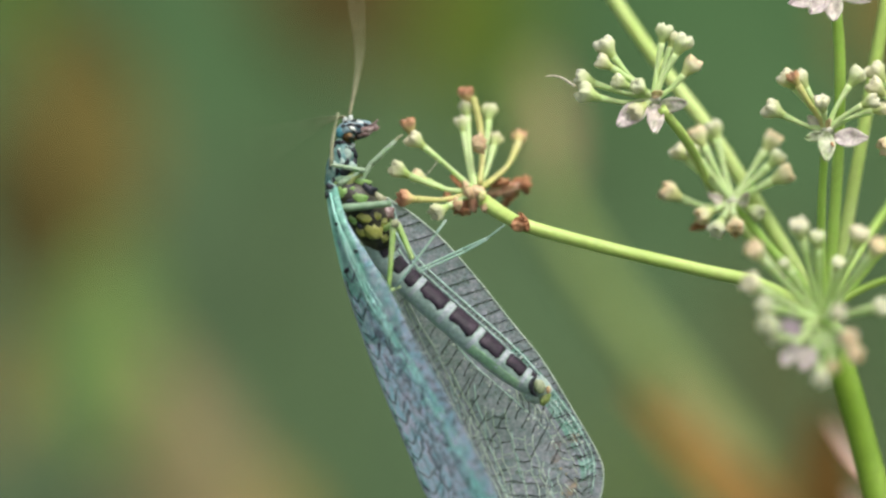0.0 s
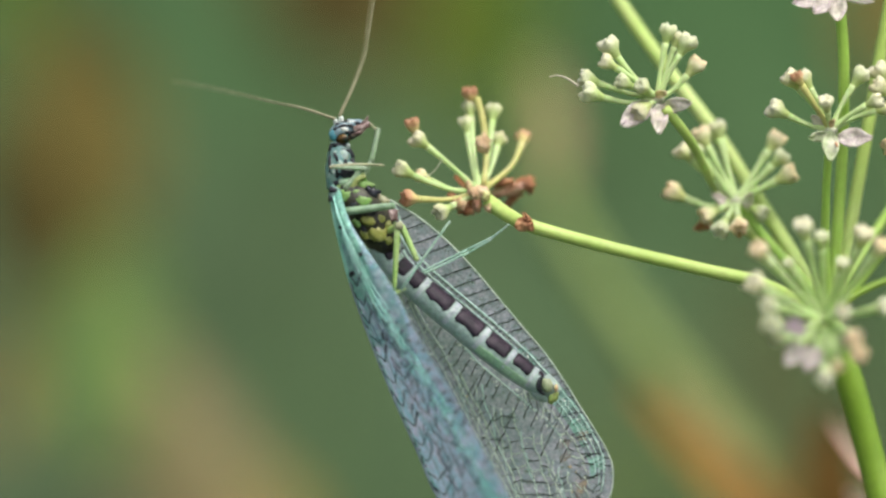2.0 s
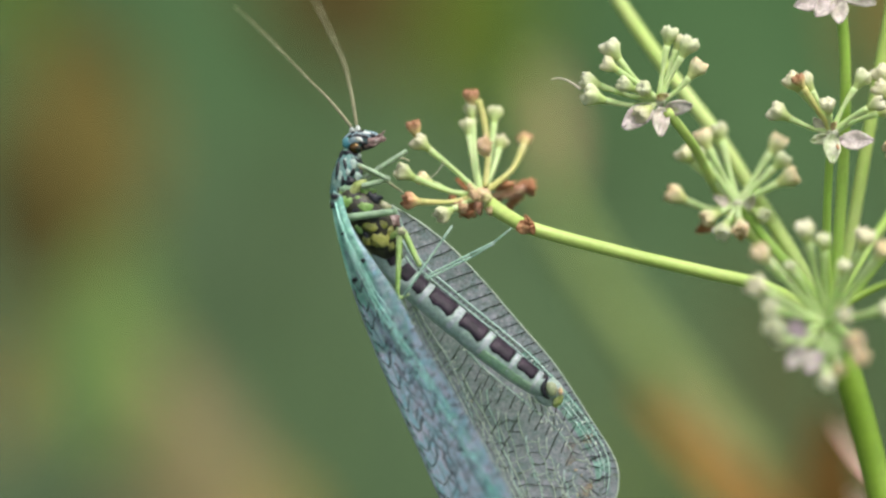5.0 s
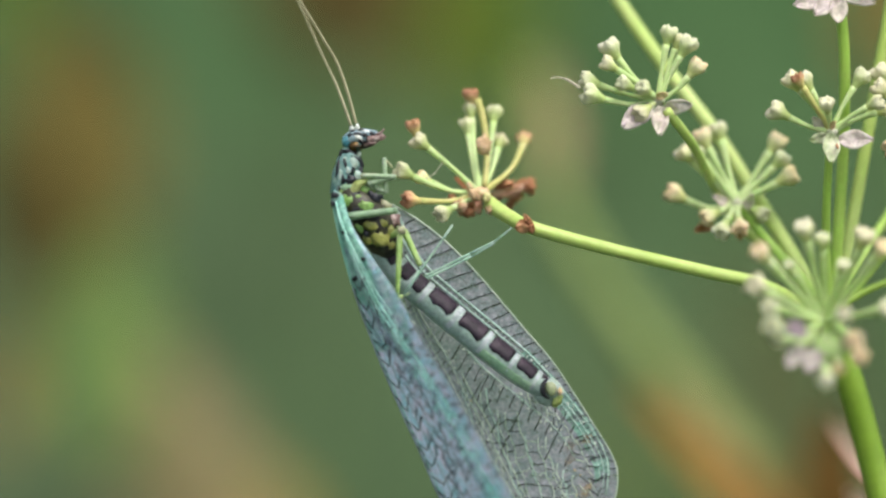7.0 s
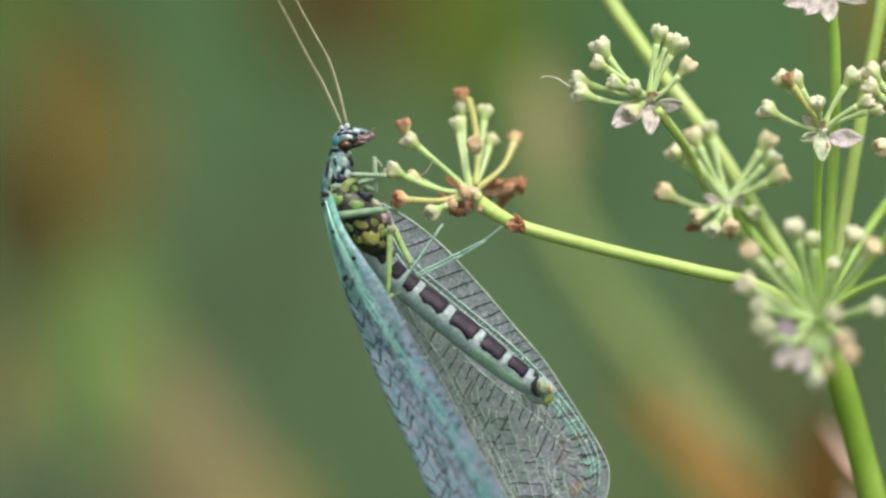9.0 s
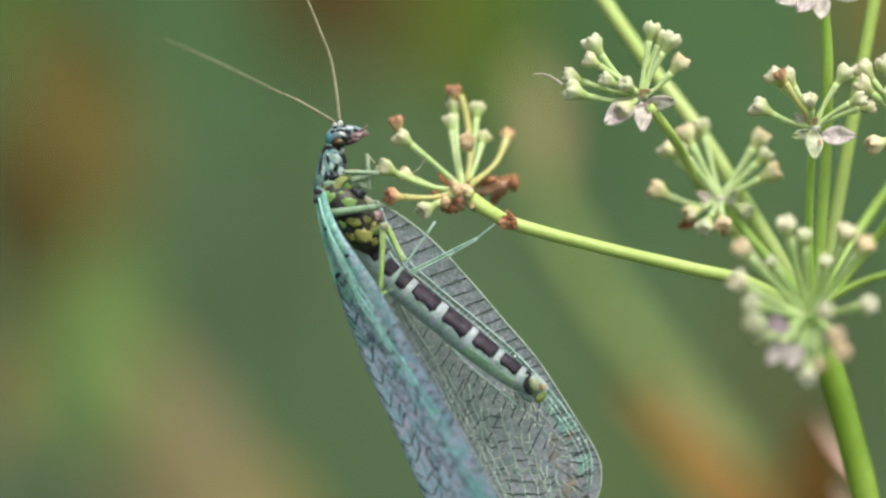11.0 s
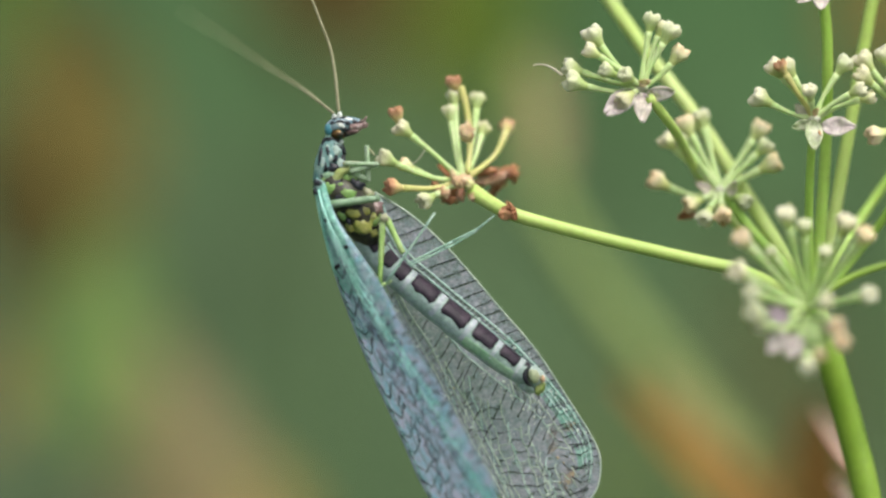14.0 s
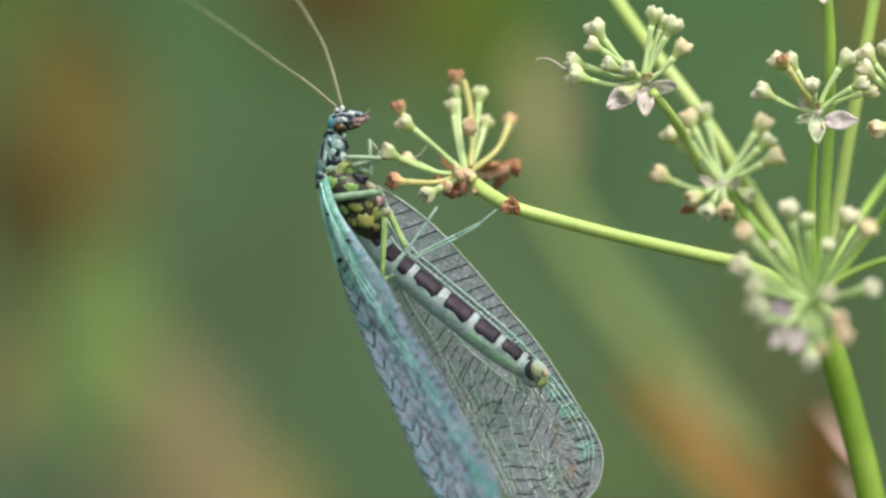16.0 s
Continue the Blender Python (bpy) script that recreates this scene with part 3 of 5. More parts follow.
def umbellet(hub, size, buds, petals=(), words="", fade=PEDICEL, core=SEPAL, thick=1.0):
    """A small umbel: buds are (u, v, w, radius, kind, bow of the pedicel); petals (root u, v, tip u, v, w, width, material)."""
    ob = part("umbellet", ball(bmesh.new(), at(*hub), (size * U, size * U, size * U * 0.8), None, 12, 8, 0.35, 2.5), core, plant, words, at(*hub))
    for k, (u, v, w, r, kind, *bow) in enumerate(buds):
        end, root = at(u, v, w), at(*hub)
        span = end - root
        bend = (bow[0] if bow else 0.0) * U            # down where the pedicel lies, to the right where it stands
        sag = Vector((0, 0, -bend)) if abs(span.x) > abs(span.z) else Vector((bend, 0, 0))
        way = (span * 0.5 - sag * 2.0).normalized()
        neck = end - way * (1.6 * r * U)
        mid = root.lerp(neck, 0.5) + sag
        line = [Vector(p) for p in flow([root, mid, neck], 5)]
        bm = tube(bmesh.new(), line, [U * thick * (5.2 + 0.7 * math.cos(i * 0.6) + 0.05 * (i - 5) ** 2) for i in range(len(line))], 8, 4, 0.07)
        part("pedicel", bm, PEDICEL_DRY if kind == "b" else fade, ob)
        turn = way.to_track_quat("Z", "Y").to_matrix().to_4x4() @ Matrix.Rotation(k * 1.7, 4, "Z")
        placed("bud", BUDS[kind][k % len(BUDS[kind])], ob, Matrix.Translation(end) @ turn @ Matrix.Diagonal((r * U, r * U, r * U * 0.92, 1)), BUD_WORDS[kind])
    for k, (u0, v0, u1, v1, w, wide, skin) in enumerate(petals):
        face = Vector((0.25 * math.sin(k * 2.1), -1, 0.35 * math.cos(k * 1.3)))
        bm = blade(bmesh.new(), at(u0, v0, w + 0.15), at(u1, v1, w - 0.1), face, wide * U, 2.2 * U, 0.16, 0.12, 0.25)
        part("petal", bm, skin, ob, {"withered_brown": "dry brown bract", "lilac_white_petal": "faded lilac petal"}.get(skin.name, ""))
    return ob


# rays and stems
def ray(points, a, b, skin, seg=12, waist=0.08, name="ray"):
    return part(name, rod(bmesh.new(), points, a, b, seg, 8, 5, 0.05, waist), skin, plant)


stem_line = flow([NODE, (1486, 620, 2.6), (1512, 700, 2.8), (1542, 810, 3.0), (1566, 910, 3.0), (1640, 1300, 3.0), (1760, 2600, 3.0)], 8)
stem_pts = [at(*p) for p in stem_line]
low = stem_pts[-1]
for i in range(1, 15):
    q = i / 14
    stem_pts.append(Vector((low.x + (foot.x - low.x) * math.sin(q * math.pi / 2), low.y + (foot.y - low.y) * q, low.z * (1 - q) - 0.004 * q)))
part("main_stem", tube(bmesh.new(), stem_pts, [U * (17 + 8 * min(1, i / 12)) * (1 + 0.6 * max(0, i - 48) / 14) for i in range(len(stem_pts))], 20, 10, 0.035), STEM_DARK, plant, "thick ribbed green stem")
part("node", ball(bmesh.new(), at(1470, 562, 2.5), (26 * U, 24 * U, 26 * U), None, 14, 10, 0.3, 2.0), STEM_PALE, plant)
ray([(866, 360, 1.4), (905, 386, 0.8), (950, 406, 0.4), (1100, 446, 0.8), (1250, 481, 1.3), (1345, 504, 1.7), NODE], 28, 25, STEM_PALE, waist=0.12)
ray([(1180, 196, -0.3), (1225, 255, 0.9), (1270, 338, 4.4), (1313, 400, 5.2), (1409, 490, 4.2), NODE], 17, 22, STEM_PALE)
ray([(1310, 362, 3.6), (1360, 430, 3.3), (1430, 508, 2.9), NODE], 18, 24, STEM)
ray([(1060, -60, 6), (1100, 10, 6), (1185, 130, 5.5), (1263, 232, 5), (1338, 348, 4.5), (1416, 474, 3.6), NODE], 26, 30, STEM_PALE)
ray([(1468, 268, 0.4), (1463, 360, 1.0), (1462, 470, 1.8), NODE], 14, 20, STEM)
ray([(1487, 5, 0.8), (1495, 110, 1.2), (1492, 280, 2.0), (1478, 480, 2.5), NODE], 20, 24, STEM)
ray([(1590, -60, 3), (1562, 90, 3), (1530, 270, 3), (1494, 470, 3), NODE], 24, 26, STEM_PALE)
ray([(1640, 290, 5), (1570, 385, 5), (1510, 480, 4), NODE], 16, 20, STEM)

# the umbellet that carries the lacewing
umb = umbellet((850, 344, 1.6), 17, [
    (741, 250, 1.4, 14, "g", -3), (711, 303, 0.9, 15, "g", 8), (746, 314, 1.4, 12, "p", 7), (723, 354, 0.6, 14, "b", 6),
    (782, 378, 0.8, 14, "g"), (834, 192, 3.0, 13, "g", -2), (828, 221, 2.8, 13.5, "g", -3), (874, 199, 3.2, 14, "g", 4),
    (884, 250, 3.4, 13, "g", 4), (927, 246, 4.0, 13, "b", 16),
], [
    (838, 338, 802, 314, 2.2, 16, WITHERED), (838, 352, 810, 384, 1.9, 20, WITHERED), (866, 346, 925, 330, 2.6, 12, PINK_DRY),
], "small umbel with cream buds and dry brown bracts", core=TAN)
for u, v, w, r, skin in ((812, 364, 1.2, 15, TAN), (826, 376, 1.6, 13, WITHERED), (838, 345, 1.1, 11, TAN), (866, 372, 1.2, 12, TAN), (800, 352, 1.9, 11, WITHERED),
                         (862, 350, 1.2, 13, PEDICEL_DRY), (846, 366, 1.5, 12, PINK_DRY), (832, 332, 1.3, 9, TAN)):
    part("dry_bract", ball(bmesh.new(), at(u, v, w), (r * U, r * U * 0.6, r * U * 0.65), Euler((0, u * 0.7, v * 0.3)).to_matrix(), 14, 10, 0.9, 2.8), skin, umb, "crumpled tan bract")
part("dry_style", rod(bmesh.new(), [(858, 330, 1.6), (862, 270, 2.2), (856, 215, 2.6), (846, 176, 2.8)], 10, 13, 8), PEDICEL_DRY, umb, "straw-yellow withered stalk")
for u, v, w, r, way, words in ((833, 168, 2.9, 13, (-0.1, -0.2, 1), "orange-brown dried cap"), (731, 223, 1.6, 12.5, (-0.35, -0.2, 1), "pinkish-brown dried cap")):
    turn = Vector(way).to_track_quat("Z", "Y").to_matrix().to_4x4()
    placed("withered_cap", BUDS["b"][1], umb, Matrix.Translation(at(u, v, w)) @ turn @ Matrix.Diagonal((r * U, r * U, r * U * 0.95, 1)), words)
for u, v, w, a, c, turn, skin in ((900, 340, 3.4, 30, 9, 0.35, PINK_DRY), (926, 328, 3.5, 20, 9, 0.5, WITHERED), (912, 350, 3.7, 22, 8, 0.9, WITHERED), (890, 328, 2.6, 18, 7, 0.3, WITHERED), (936, 330, 3.4, 12, 11, 0.2, WITHERED)):
    part("dry_bract", ball(bmesh.new(), at(u, v, w), (a * U, 8 * U, c * U), Euler((0, -turn, 0)).to_matrix(), 16, 12, 1.0, 2.6), skin, umb, "crumpled rust-brown bract")
part("withered_cap", ball(bmesh.new(), at(856, 257, 1.6), (13 * U, 9 * U, 15 * U), None, 12, 10, 0.9, 2.6), TAN, umb, "orange-brown dried flower")
part("sheath", blade(bmesh.new(), at(912, 405, -0.1), at(942, 394, -0.2), (0.1, -1, 0.1), 26 * U, 5 * U, -0.25, 0.3, 0.6), WITHERED, umb, "dark brown node sheath on the ray")
part("sheath", blade(bmesh.new(), at(944, 414, 0.0), at(930, 380, -0.2), (0.1, -1, 0.1), 17 * U, 5 * U, -0.25, 0.3, 0.6), WITHERED, umb, "dark brown node sheath on the ray")

umb = umbellet((1166, 178, 0.0), 12, [
    (1080, 83, 0.0, 16, "c", -5), (1074, 113, -0.2, 13, "c", -3), (1039, 142, 0.1, 15, "c", 4), (1044, 168, -0.3, 16.5, "c", 8), (1103, 148, -0.4, 13, "c"),
    (1138, 156, -0.5, 13, "c"), (1184, 58, 0.1, 14, "c", -2), (1200, 70, 0.4, 12, "c"), (1218, 77, -0.1, 16, "c", -2), (1234, 117, 0.0, 15.5, "p", 6), (1134, 200, -0.4, 15, "c"),
], [
    (1152, 186, 1100, 230, -0.3, 40, PETAL), (1168, 188, 1166, 243, -0.4, 32, PETAL_WHITE), (1174, 193, 1227, 183, -0.3, 28, PETAL),
    (1160, 172, 1184, 166, -0.3, 14, TAN),
], "sharp small umbel of cream buds with faded petals")
part("silk_thread", rod(bmesh.new(), [(752, 318, 1.2), (770, 306, 1.2), (784, 286, 1.2)], 1.6, 1.2, 5), HAIR, plant, "fine pale silk thread")
part("hair", rod(bmesh.new(), [(1026, 156, 0), (1005, 142, 0), (988, 137, 0), (974, 139, 0)], 4.5, 1.5, 6), HAIR, umb, "pale curled hair on a bud")

umbellet((1304, 360, 3.6), 14, [
    (1210, 271, 3.6, 14, "c"), (1243, 241, 3.8, 16, "p"), (1236, 272, 3.4, 12, "c"), (1272, 229, 4.2, 14, "c"), (1191, 342, 3.6, 17, "p", 12),
    (1252, 384, 3.2, 15, "p"), (1278, 408, 2.8, 15, "c"), (1310, 404, 2.6, 16, "p"), (1348, 379, 3.2, 14, "c"), (1375, 250, 4.0, 16, "p"),
    (1384, 281, 3.6, 14, "c"), (1398, 312, 3.4, 17, "p"),
], [
    (1296, 368, 1258, 346, 3.4, 20, PETAL_WHITE), (1322, 370, 1330, 340, 3.0, 20, PETAL_WHITE), (1262, 398, 1226, 408, 3.6, 18, WITHERED),
    (1309, 412, 1311, 428, 2.4, 8, FAR_DARK),
], "small umbel of cream and peach buds beside pale rays", thick=1.25)

umbellet((1472, 234, 0.3), 12, [
    (1374, 196, 0.2, 16, "c", 4), (1399, 142, 0.3, 15, "c", 3), (1424, 140, 0.1, 14, "c", 2), (1412, 140, -0.2, 11, "b"), (1463, 184, -0.3, 13, "c"), (1526, 135, 0.3, 15, "c", -4),
    (1553, 182, -0.2, 13, "c", -4), (1570, 196, 0.4, 12, "c", -4),
], [
    (1484, 247, 1548, 251, -0.2, 36, PETAL), (1470, 236, 1470, 292, -0.3, 32, SEPAL), (1466, 242, 1430, 247, -0.1, 20, SEPAL), (1462, 236, 1437, 205, 0.2, 20, PETAL_WHITE),
    (1480, 254, 1484, 264, -0.4, 4, WITHERED), (1470, 228, 1480, 214, -0.3, 12, TAN),
], "small umbel of cream buds with one lilac petal")

umbellet((1482, -14, 0.8), 13, [(1560, -60, 0.8, 16, "c"), (1470, -90, 0.6, 16, "c"), (1410, -70, 0.6, 16, "c")], [
    (1476, -8, 1402, 14, 0.4, 36, PETAL), (1470, -4, 1438, 28, 0.2, 34, PETAL), (1482, -6, 1488, 44, 0.2, 34, PETAL_WHITE), (1490, -10, 1552, 4, 0.4, 26, PETAL_WHITE),
], "faded lilac flower on a tall green ray")

umbellet((1650, 240, 0.8), 14, [(1558, 128, 0.6, 16, "c"), (1557, 156, 0.2, 15, "c"), (1595, 118, 0.7, 15, "c"), (1578, 263, 0.3, 16, "p"), (1612, 170, 0.2, 15, "c")],
         [(1650, 246, 1648, 290, 0.3, 30, PETAL)], "small umbel of cream buds at the plant's edge")
ray([(1652, 250, 0.9), (1625, 360, 2.0), (1540, 480, 3.0), NODE], 15, 18, STEM)
ray([(1660, 478, 3.5), (1570, 500, 3.2), (1510, 528, 2.8), NODE], 12, 16, STEM_DARK)

# the nearest umbellet, out of focus
umbellet((1462, 572, -3.6), 15, [
    (1345, 447, -6.4, 16, "p"), (1423, 405, -5.2, 16, "c"), (1455, 424, -4.8, 13, "c"), (1338, 506, -6.8, 17, "c"), (1362, 543, -7.6, 14, "c"),
    (1366, 579, -8.4, 17, "c", 6), (1530, 419, -5.2, 16, "c"), (1562, 441, -6.2, 16, "p"), (1492, 470, -5.2, 12, "c"), (1494, 556, -8.6, 13, "c"),
    (1569, 546, -6.8, 15, "c"), (1512, 602, -8.4, 15, "p", -4), (1522, 630, -8.4, 15, "p", -6), (1462, 674, -8.6, 14, "c"), (1398, 470, -5.4, 10, "c"),
    (1376, 604, -8.0, 10, "c", 6), (1484, 652, -8.2, 12, "p"),
], [
    (1430, 585, 1384, 582, -8.2, 34, MAUVE), (1420, 612, 1388, 652, -8.0, 30, LILAC), (1448, 618, 1424, 662, -7.6, 34, LILAC),
    (1458, 590, 1442, 650, -6.8, 22, PEDICEL), (1468, 590, 1490, 656, -7.2, 26, PEDICEL), (1446, 590, 1392, 624, -7.6, 16, PEDICEL), (1490, 606, 1532, 592, -8.4, 24, LILAC),
], "soft-focus umbel of cream buds and lilac petals before the stem", thick=1.3)
part("sheath_leaf", blade(bmesh.new(), at(1536, 930, 6), at(1504, 868, 20), (-0.3, -1, 0.1), 22 * U, 5 * U, 0.01, 0, 0.3), SALMON, plant, "pinkish dry leaf sheath at the stem")
part("sheath_leaf", blade(bmesh.new(), at(1534, 858, 6), at(1472, 746, 24), (-0.2, -1, 0.3), 18 * U, 5 * U, 0.01, 0, 0.3), SALMON, plant, "pinkish dry leaf sheath at the stem")


# ---- the lacewing ----
SHOULDER = at(596, 352, 0)
lacewing = thing("lacewing", SHOULDER, "mint-green lacewing with dark-banded abdomen clinging to an umbel", "lacewing")

# thorax and abdomen
def skin_at(line, radii, u, v):
    """How far before the lacewing's plane the near side of a round body lies at (u, v)."""
    i = min(range(len(line)), key=lambda k: (line[k][0] - u) ** 2 + (line[k][1] - v) ** 2)
    d, r = math.hypot(line[i][0] - u, line[i][1] - v), float(radii[i])
    return line[i][2] - math.sqrt(max(r * r - d * d, 0.04 * r * r)) * U * 1000


def marks(rows, line, radii, skin, parent, name, label, rough=0.6, proud=0.5):
    """Low rounded plates or spots on a round body: u, v, half-widths, degrees of turn."""
    for u, v, a, b, turn in rows:
        lump = ball(bmesh.new(), at(u, v, skin_at(line, radii, u, v)), (a * U, min(a, b) * proud * U, b * U), Euler((0, radians(turn), 0)).to_matrix(), 14, 10, rough, 2.0)
        part(name, lump, skin, parent, label)


TRUNK = flow([(600, 340, 0.1), (620, 352, 0.0), (648, 380, -0.1), (672, 415, -0.1), (694, 448, 0)], 5)
TRUNK_R = [float(r[0]) for r in flow([[20], [34], [40], [35], [25]], 5)]
part("thorax", tube(bmesh.new(), [at(*p) for p in TRUNK], [U * r for r in TRUNK_R], 20, 3, 0.05, 0.08), THORAX, lacewing, "dark brown thorax between its plates")
marks([(618, 357, 16, 12, -12), (648, 366, 13, 9, 8), (646, 337, 18, 11, 15), (637, 404, 10, 7, 30), (612, 338, 14, 10, 0), (634, 350, 6, 5, 0)], TRUNK, TRUNK_R, PLATE_GREEN, lacewing, "thorax_plate", "leaf-green thorax plate")
marks([(672, 422, 19, 15, 35), (656, 400, 14, 9, 10), (690, 410, 9, 11, 0), (677, 396, 10, 7, 20), (652, 424, 11, 9, 50), (692, 434, 8, 8, 0)], TRUNK, TRUNK_R, PLATE_YELLOW, lacewing, "thorax_plate", "olive-yellow thorax plate", 0.35)
marks([(662, 350, 13, 10, 20), (634, 372, 11, 6, -20), (626, 346, 10, 4, -25), (660, 384, 12, 5, 10), (606, 370, 8, 5, 10), (668, 410, 6, 4, 20), (648, 413, 7, 5, 40)], TRUNK, TRUNK_R, INK, lacewing, "thorax_spot", "black thorax spot", 0.9)
marks([(682, 364, 12, 8, 35)], TRUNK, TRUNK_R, TARSUS, lacewing, "coxa", "grey-brown leg base")
marks([(698, 390, 11, 12, 20)], TRUNK, TRUNK_R, MOUTH, lacewing, "coxa", "reddish-grey leg base")

AXIS = flow([(674, 438, 0.1), (711, 487, 0.0), (762, 532, -0.1), (822, 581, -0.2), (880, 628, -0.3), (936, 670, -0.3), (982, 699, -0.2)], 8)
GIRTH = flow([[22], [24], [25.5], [26], [25.5], [23], [17]], 8)


def belly_ring(s):
    """Centre, upper side and radius of the abdomen at a share s of its length."""
    x = s * (len(AXIS) - 1)
    i = min(int(x), len(AXIS) - 2)
    p = AXIS[i] + (AXIS[i + 1] - AXIS[i]) * (x - i)
    way = (at(*AXIS[i + 1]) - at(*AXIS[i])).normalized()
    up = Vector((0, -1, 0)).cross(way).normalized()
    if up.z < 0:
        up = -up
    r = GIRTH[i][0] + (GIRTH[i + 1][0] - GIRTH[i][0]) * (x - i)
    return at(*p), up, r * U


def belly_patch(s0, s1, a0, a1, lift, steps=6, arc=14, rag=0.0):
    """A plate of cuticle on the abdomen, from s0 to s1 along it and from a0 to a1 degrees round it; it has a rim."""
    bm = bmesh.new()
    skins = []
    for skin in (lift, 0.9):
        rows = []
        for i in range(steps + 1):
            c, up, r = belly_ring(s0 + (s1 - s0) * i / steps)
            edge = 1 - 0.05 * (i in (0, steps)) * (skin == lift)
            row = []
            for k in range(arc + 1):
                a = radians(a0 + (a1 - a0) * k / arc)
                if rag and skin == lift:                   # an uneven lower edge
                    a += radians(rag) * (k / arc) ** 4 * noise.noise(Vector((i * 0.55, s0 * 90, k * 0.3)))
                d = up * math.cos(a) + Vector((0, -1, 0)) * math.sin(a)
                row.append(bm.verts.new(c + d * r * skin * edge * (1 - 0.04 * (k in (0, arc)))))
            rows.append(row)
        skins.append(rows)
        for p, q in zip(rows, rows[1:]):
            for k in range(arc):
                bm.faces.new((p[k], p[k + 1], q[k + 1], q[k]))
    a, b = skins
    rim = [(0, k) for k in range(arc)] + [(i, arc) for i in range(steps)] + [(steps, arc - k) for k in range(arc)] + [(steps - i, 0) for i in range(steps)]
    for (i, k), (j, q) in zip(rim, rim[1:] + rim[:1]):
        bm.faces.new((a[i][k], b[i][k], b[j][q], a[j][q]))
    return bm


belly = part("abdomen", tube(bmesh.new(), [at(*p) for p in AXIS], [g[0] * U * (1 - 0.03 * (i % 8 == 0)) for i, g in enumerate(GIRTH)], 24), BELLY, lacewing, "mint-grey abdomen")
PLATES = [(0.02, 0.106), (0.134, 0.205), (0.222, 0.283), (0.312, 0.430), (0.464, 0.582), (0.614, 0.722), (0.750, 0.850), (0.884, 0.918)]
for k, (s0, s1) in enumerate(PLATES):
    part("plate", belly_patch(s0, s1, -70, 94 + 8 * (k < 3) - 5 * (k % 2) - 12 * (k > 5) - 30 * (k > 6), 1.05, 9, 14, 11), PLATE, belly, "dark plum plate")
    if k < 7:
        part("band", belly_patch(s1, PLATES[k + 1][0], -75, 150 if k > 1 else 118, 1.02, 3), BAND if k > 1 else BELLY, belly, "white band" if k > 1 else "dusky band")
part("flank", belly_patch(0.56, 0.92, 102, 150, 1.015), FLANK, belly, "green flank near the tip")
TIP = [(968, 686, -0.25), (982, 694, -0.3), (992, 703, -0.3)]
part("tip", rod(bmesh.new(), TIP, 44, 24, 14, 6), BELLY, belly, "pale green abdomen tip")
part("tip_valve", ball(bmesh.new(), at(975, 688, -0.66), (10 * U, 6 * U, 13 * U), Euler((0, radians(-18), 0)).to_matrix(), 14, 10, 0.2, 2), VALVE, belly, "pale olive valve at the tip")
part("tip_ring", tube(bmesh.new(), [at(975 + 15 * math.cos(a), 688 - 18 * math.sin(a), -0.62 + 0.04 * math.cos(a)) for a in [1.9 + i * 0.20 for i in range(14)]], [U * (1.2 + 3.4 * math.sin(math.pi * i / 13)) for i in range(14)], 8), VEIN_DARK, belly, "black crescent mark")
part("tip_lobe", ball(bmesh.new(), at(986, 708, -0.40), (8 * U, 10 * U, 14 * U), Euler((0, radians(25), 0)).to_matrix(), 14, 10, 0.3, 2), BELLY_GREEN, belly, "olive-yellow lobe")
part("tip_under", ball(bmesh.new(), at(962, 706, -0.25), (20 * U, 13 * U, 10 * U), Euler((0, radians(30), 0)).to_matrix(), 14, 10, 0.25, 2), BELLY, belly, "pale green underside of the tip")
part("tip_spot", ball(bmesh.new(), at(991, 693, -0.62), (4 * U, 4 * U, 7 * U), None, 10, 8, 0.3, 2), TAN, belly, "orange-tan spot")


# wings
def sweep(points):
    """A smooth line as a function of the share of its way, in any number of values."""
    line = flow(points, 10)
    n = len(line) - 1

    def go(s):
        x = max(0.0, min(0.9999, s)) * n
        i = int(x)
        return line[i] + (line[i + 1] - line[i]) * (x - i)
    return go


def thread(bm, place, a, b, wide_a, wide_b=None, sway=1.0, rnd=random):
    """A short, slightly bent vein between two plan points; place() sets them in depth."""
    wide_b = wide_a * 0.85 if wide_b is None else wide_b
    m = ((a[0] + b[0]) / 2 + rnd.uniform(-1, 1) * sway, (a[1] + b[1]) / 2 + rnd.uniform(-1, 1) * sway)
    return tube(bm, [place(*a), place(*m), place(*b)], [U * wide_a * 0.5, U * (wide_a + wide_b) * 0.24, U * wide_b * 0.5], 6)


def vein(go, place, a, b, skin, parent, s0=0.0, s1=1.0, shift=(0, 0), steps=48, label=""):
    line = [go(s0 + (s1 - s0) * i / steps) for i in range(steps + 1)]
    part("vein", tube(bmesh.new(), [place(p[0] + shift[0], p[1] + shift[1]) for p in line], [U * 0.5 * (a + (b - a) * i / steps) for i in range(steps + 1)], 6), skin, parent, label)


def film_of(name, front, hind, place, skin, label, long=48, wide=20):
    """The clear skin between two margins, each a sweep."""
    bm = bmesh.new()
    rows = []
    for i in range(long + 1):
        a, b = front(i / long), hind(i / long)
        rows.append([bm.verts.new(place(*(a + (b - a) * k / wide)[:2])) for k in range(wide + 1)])
    for p, q in zip(rows, rows[1:]):
        for k in range(wide):
            bm.faces.new((p[k], p[k + 1], q[k + 1], q[k]))
    return part(name, bm, skin, lacewing, label)


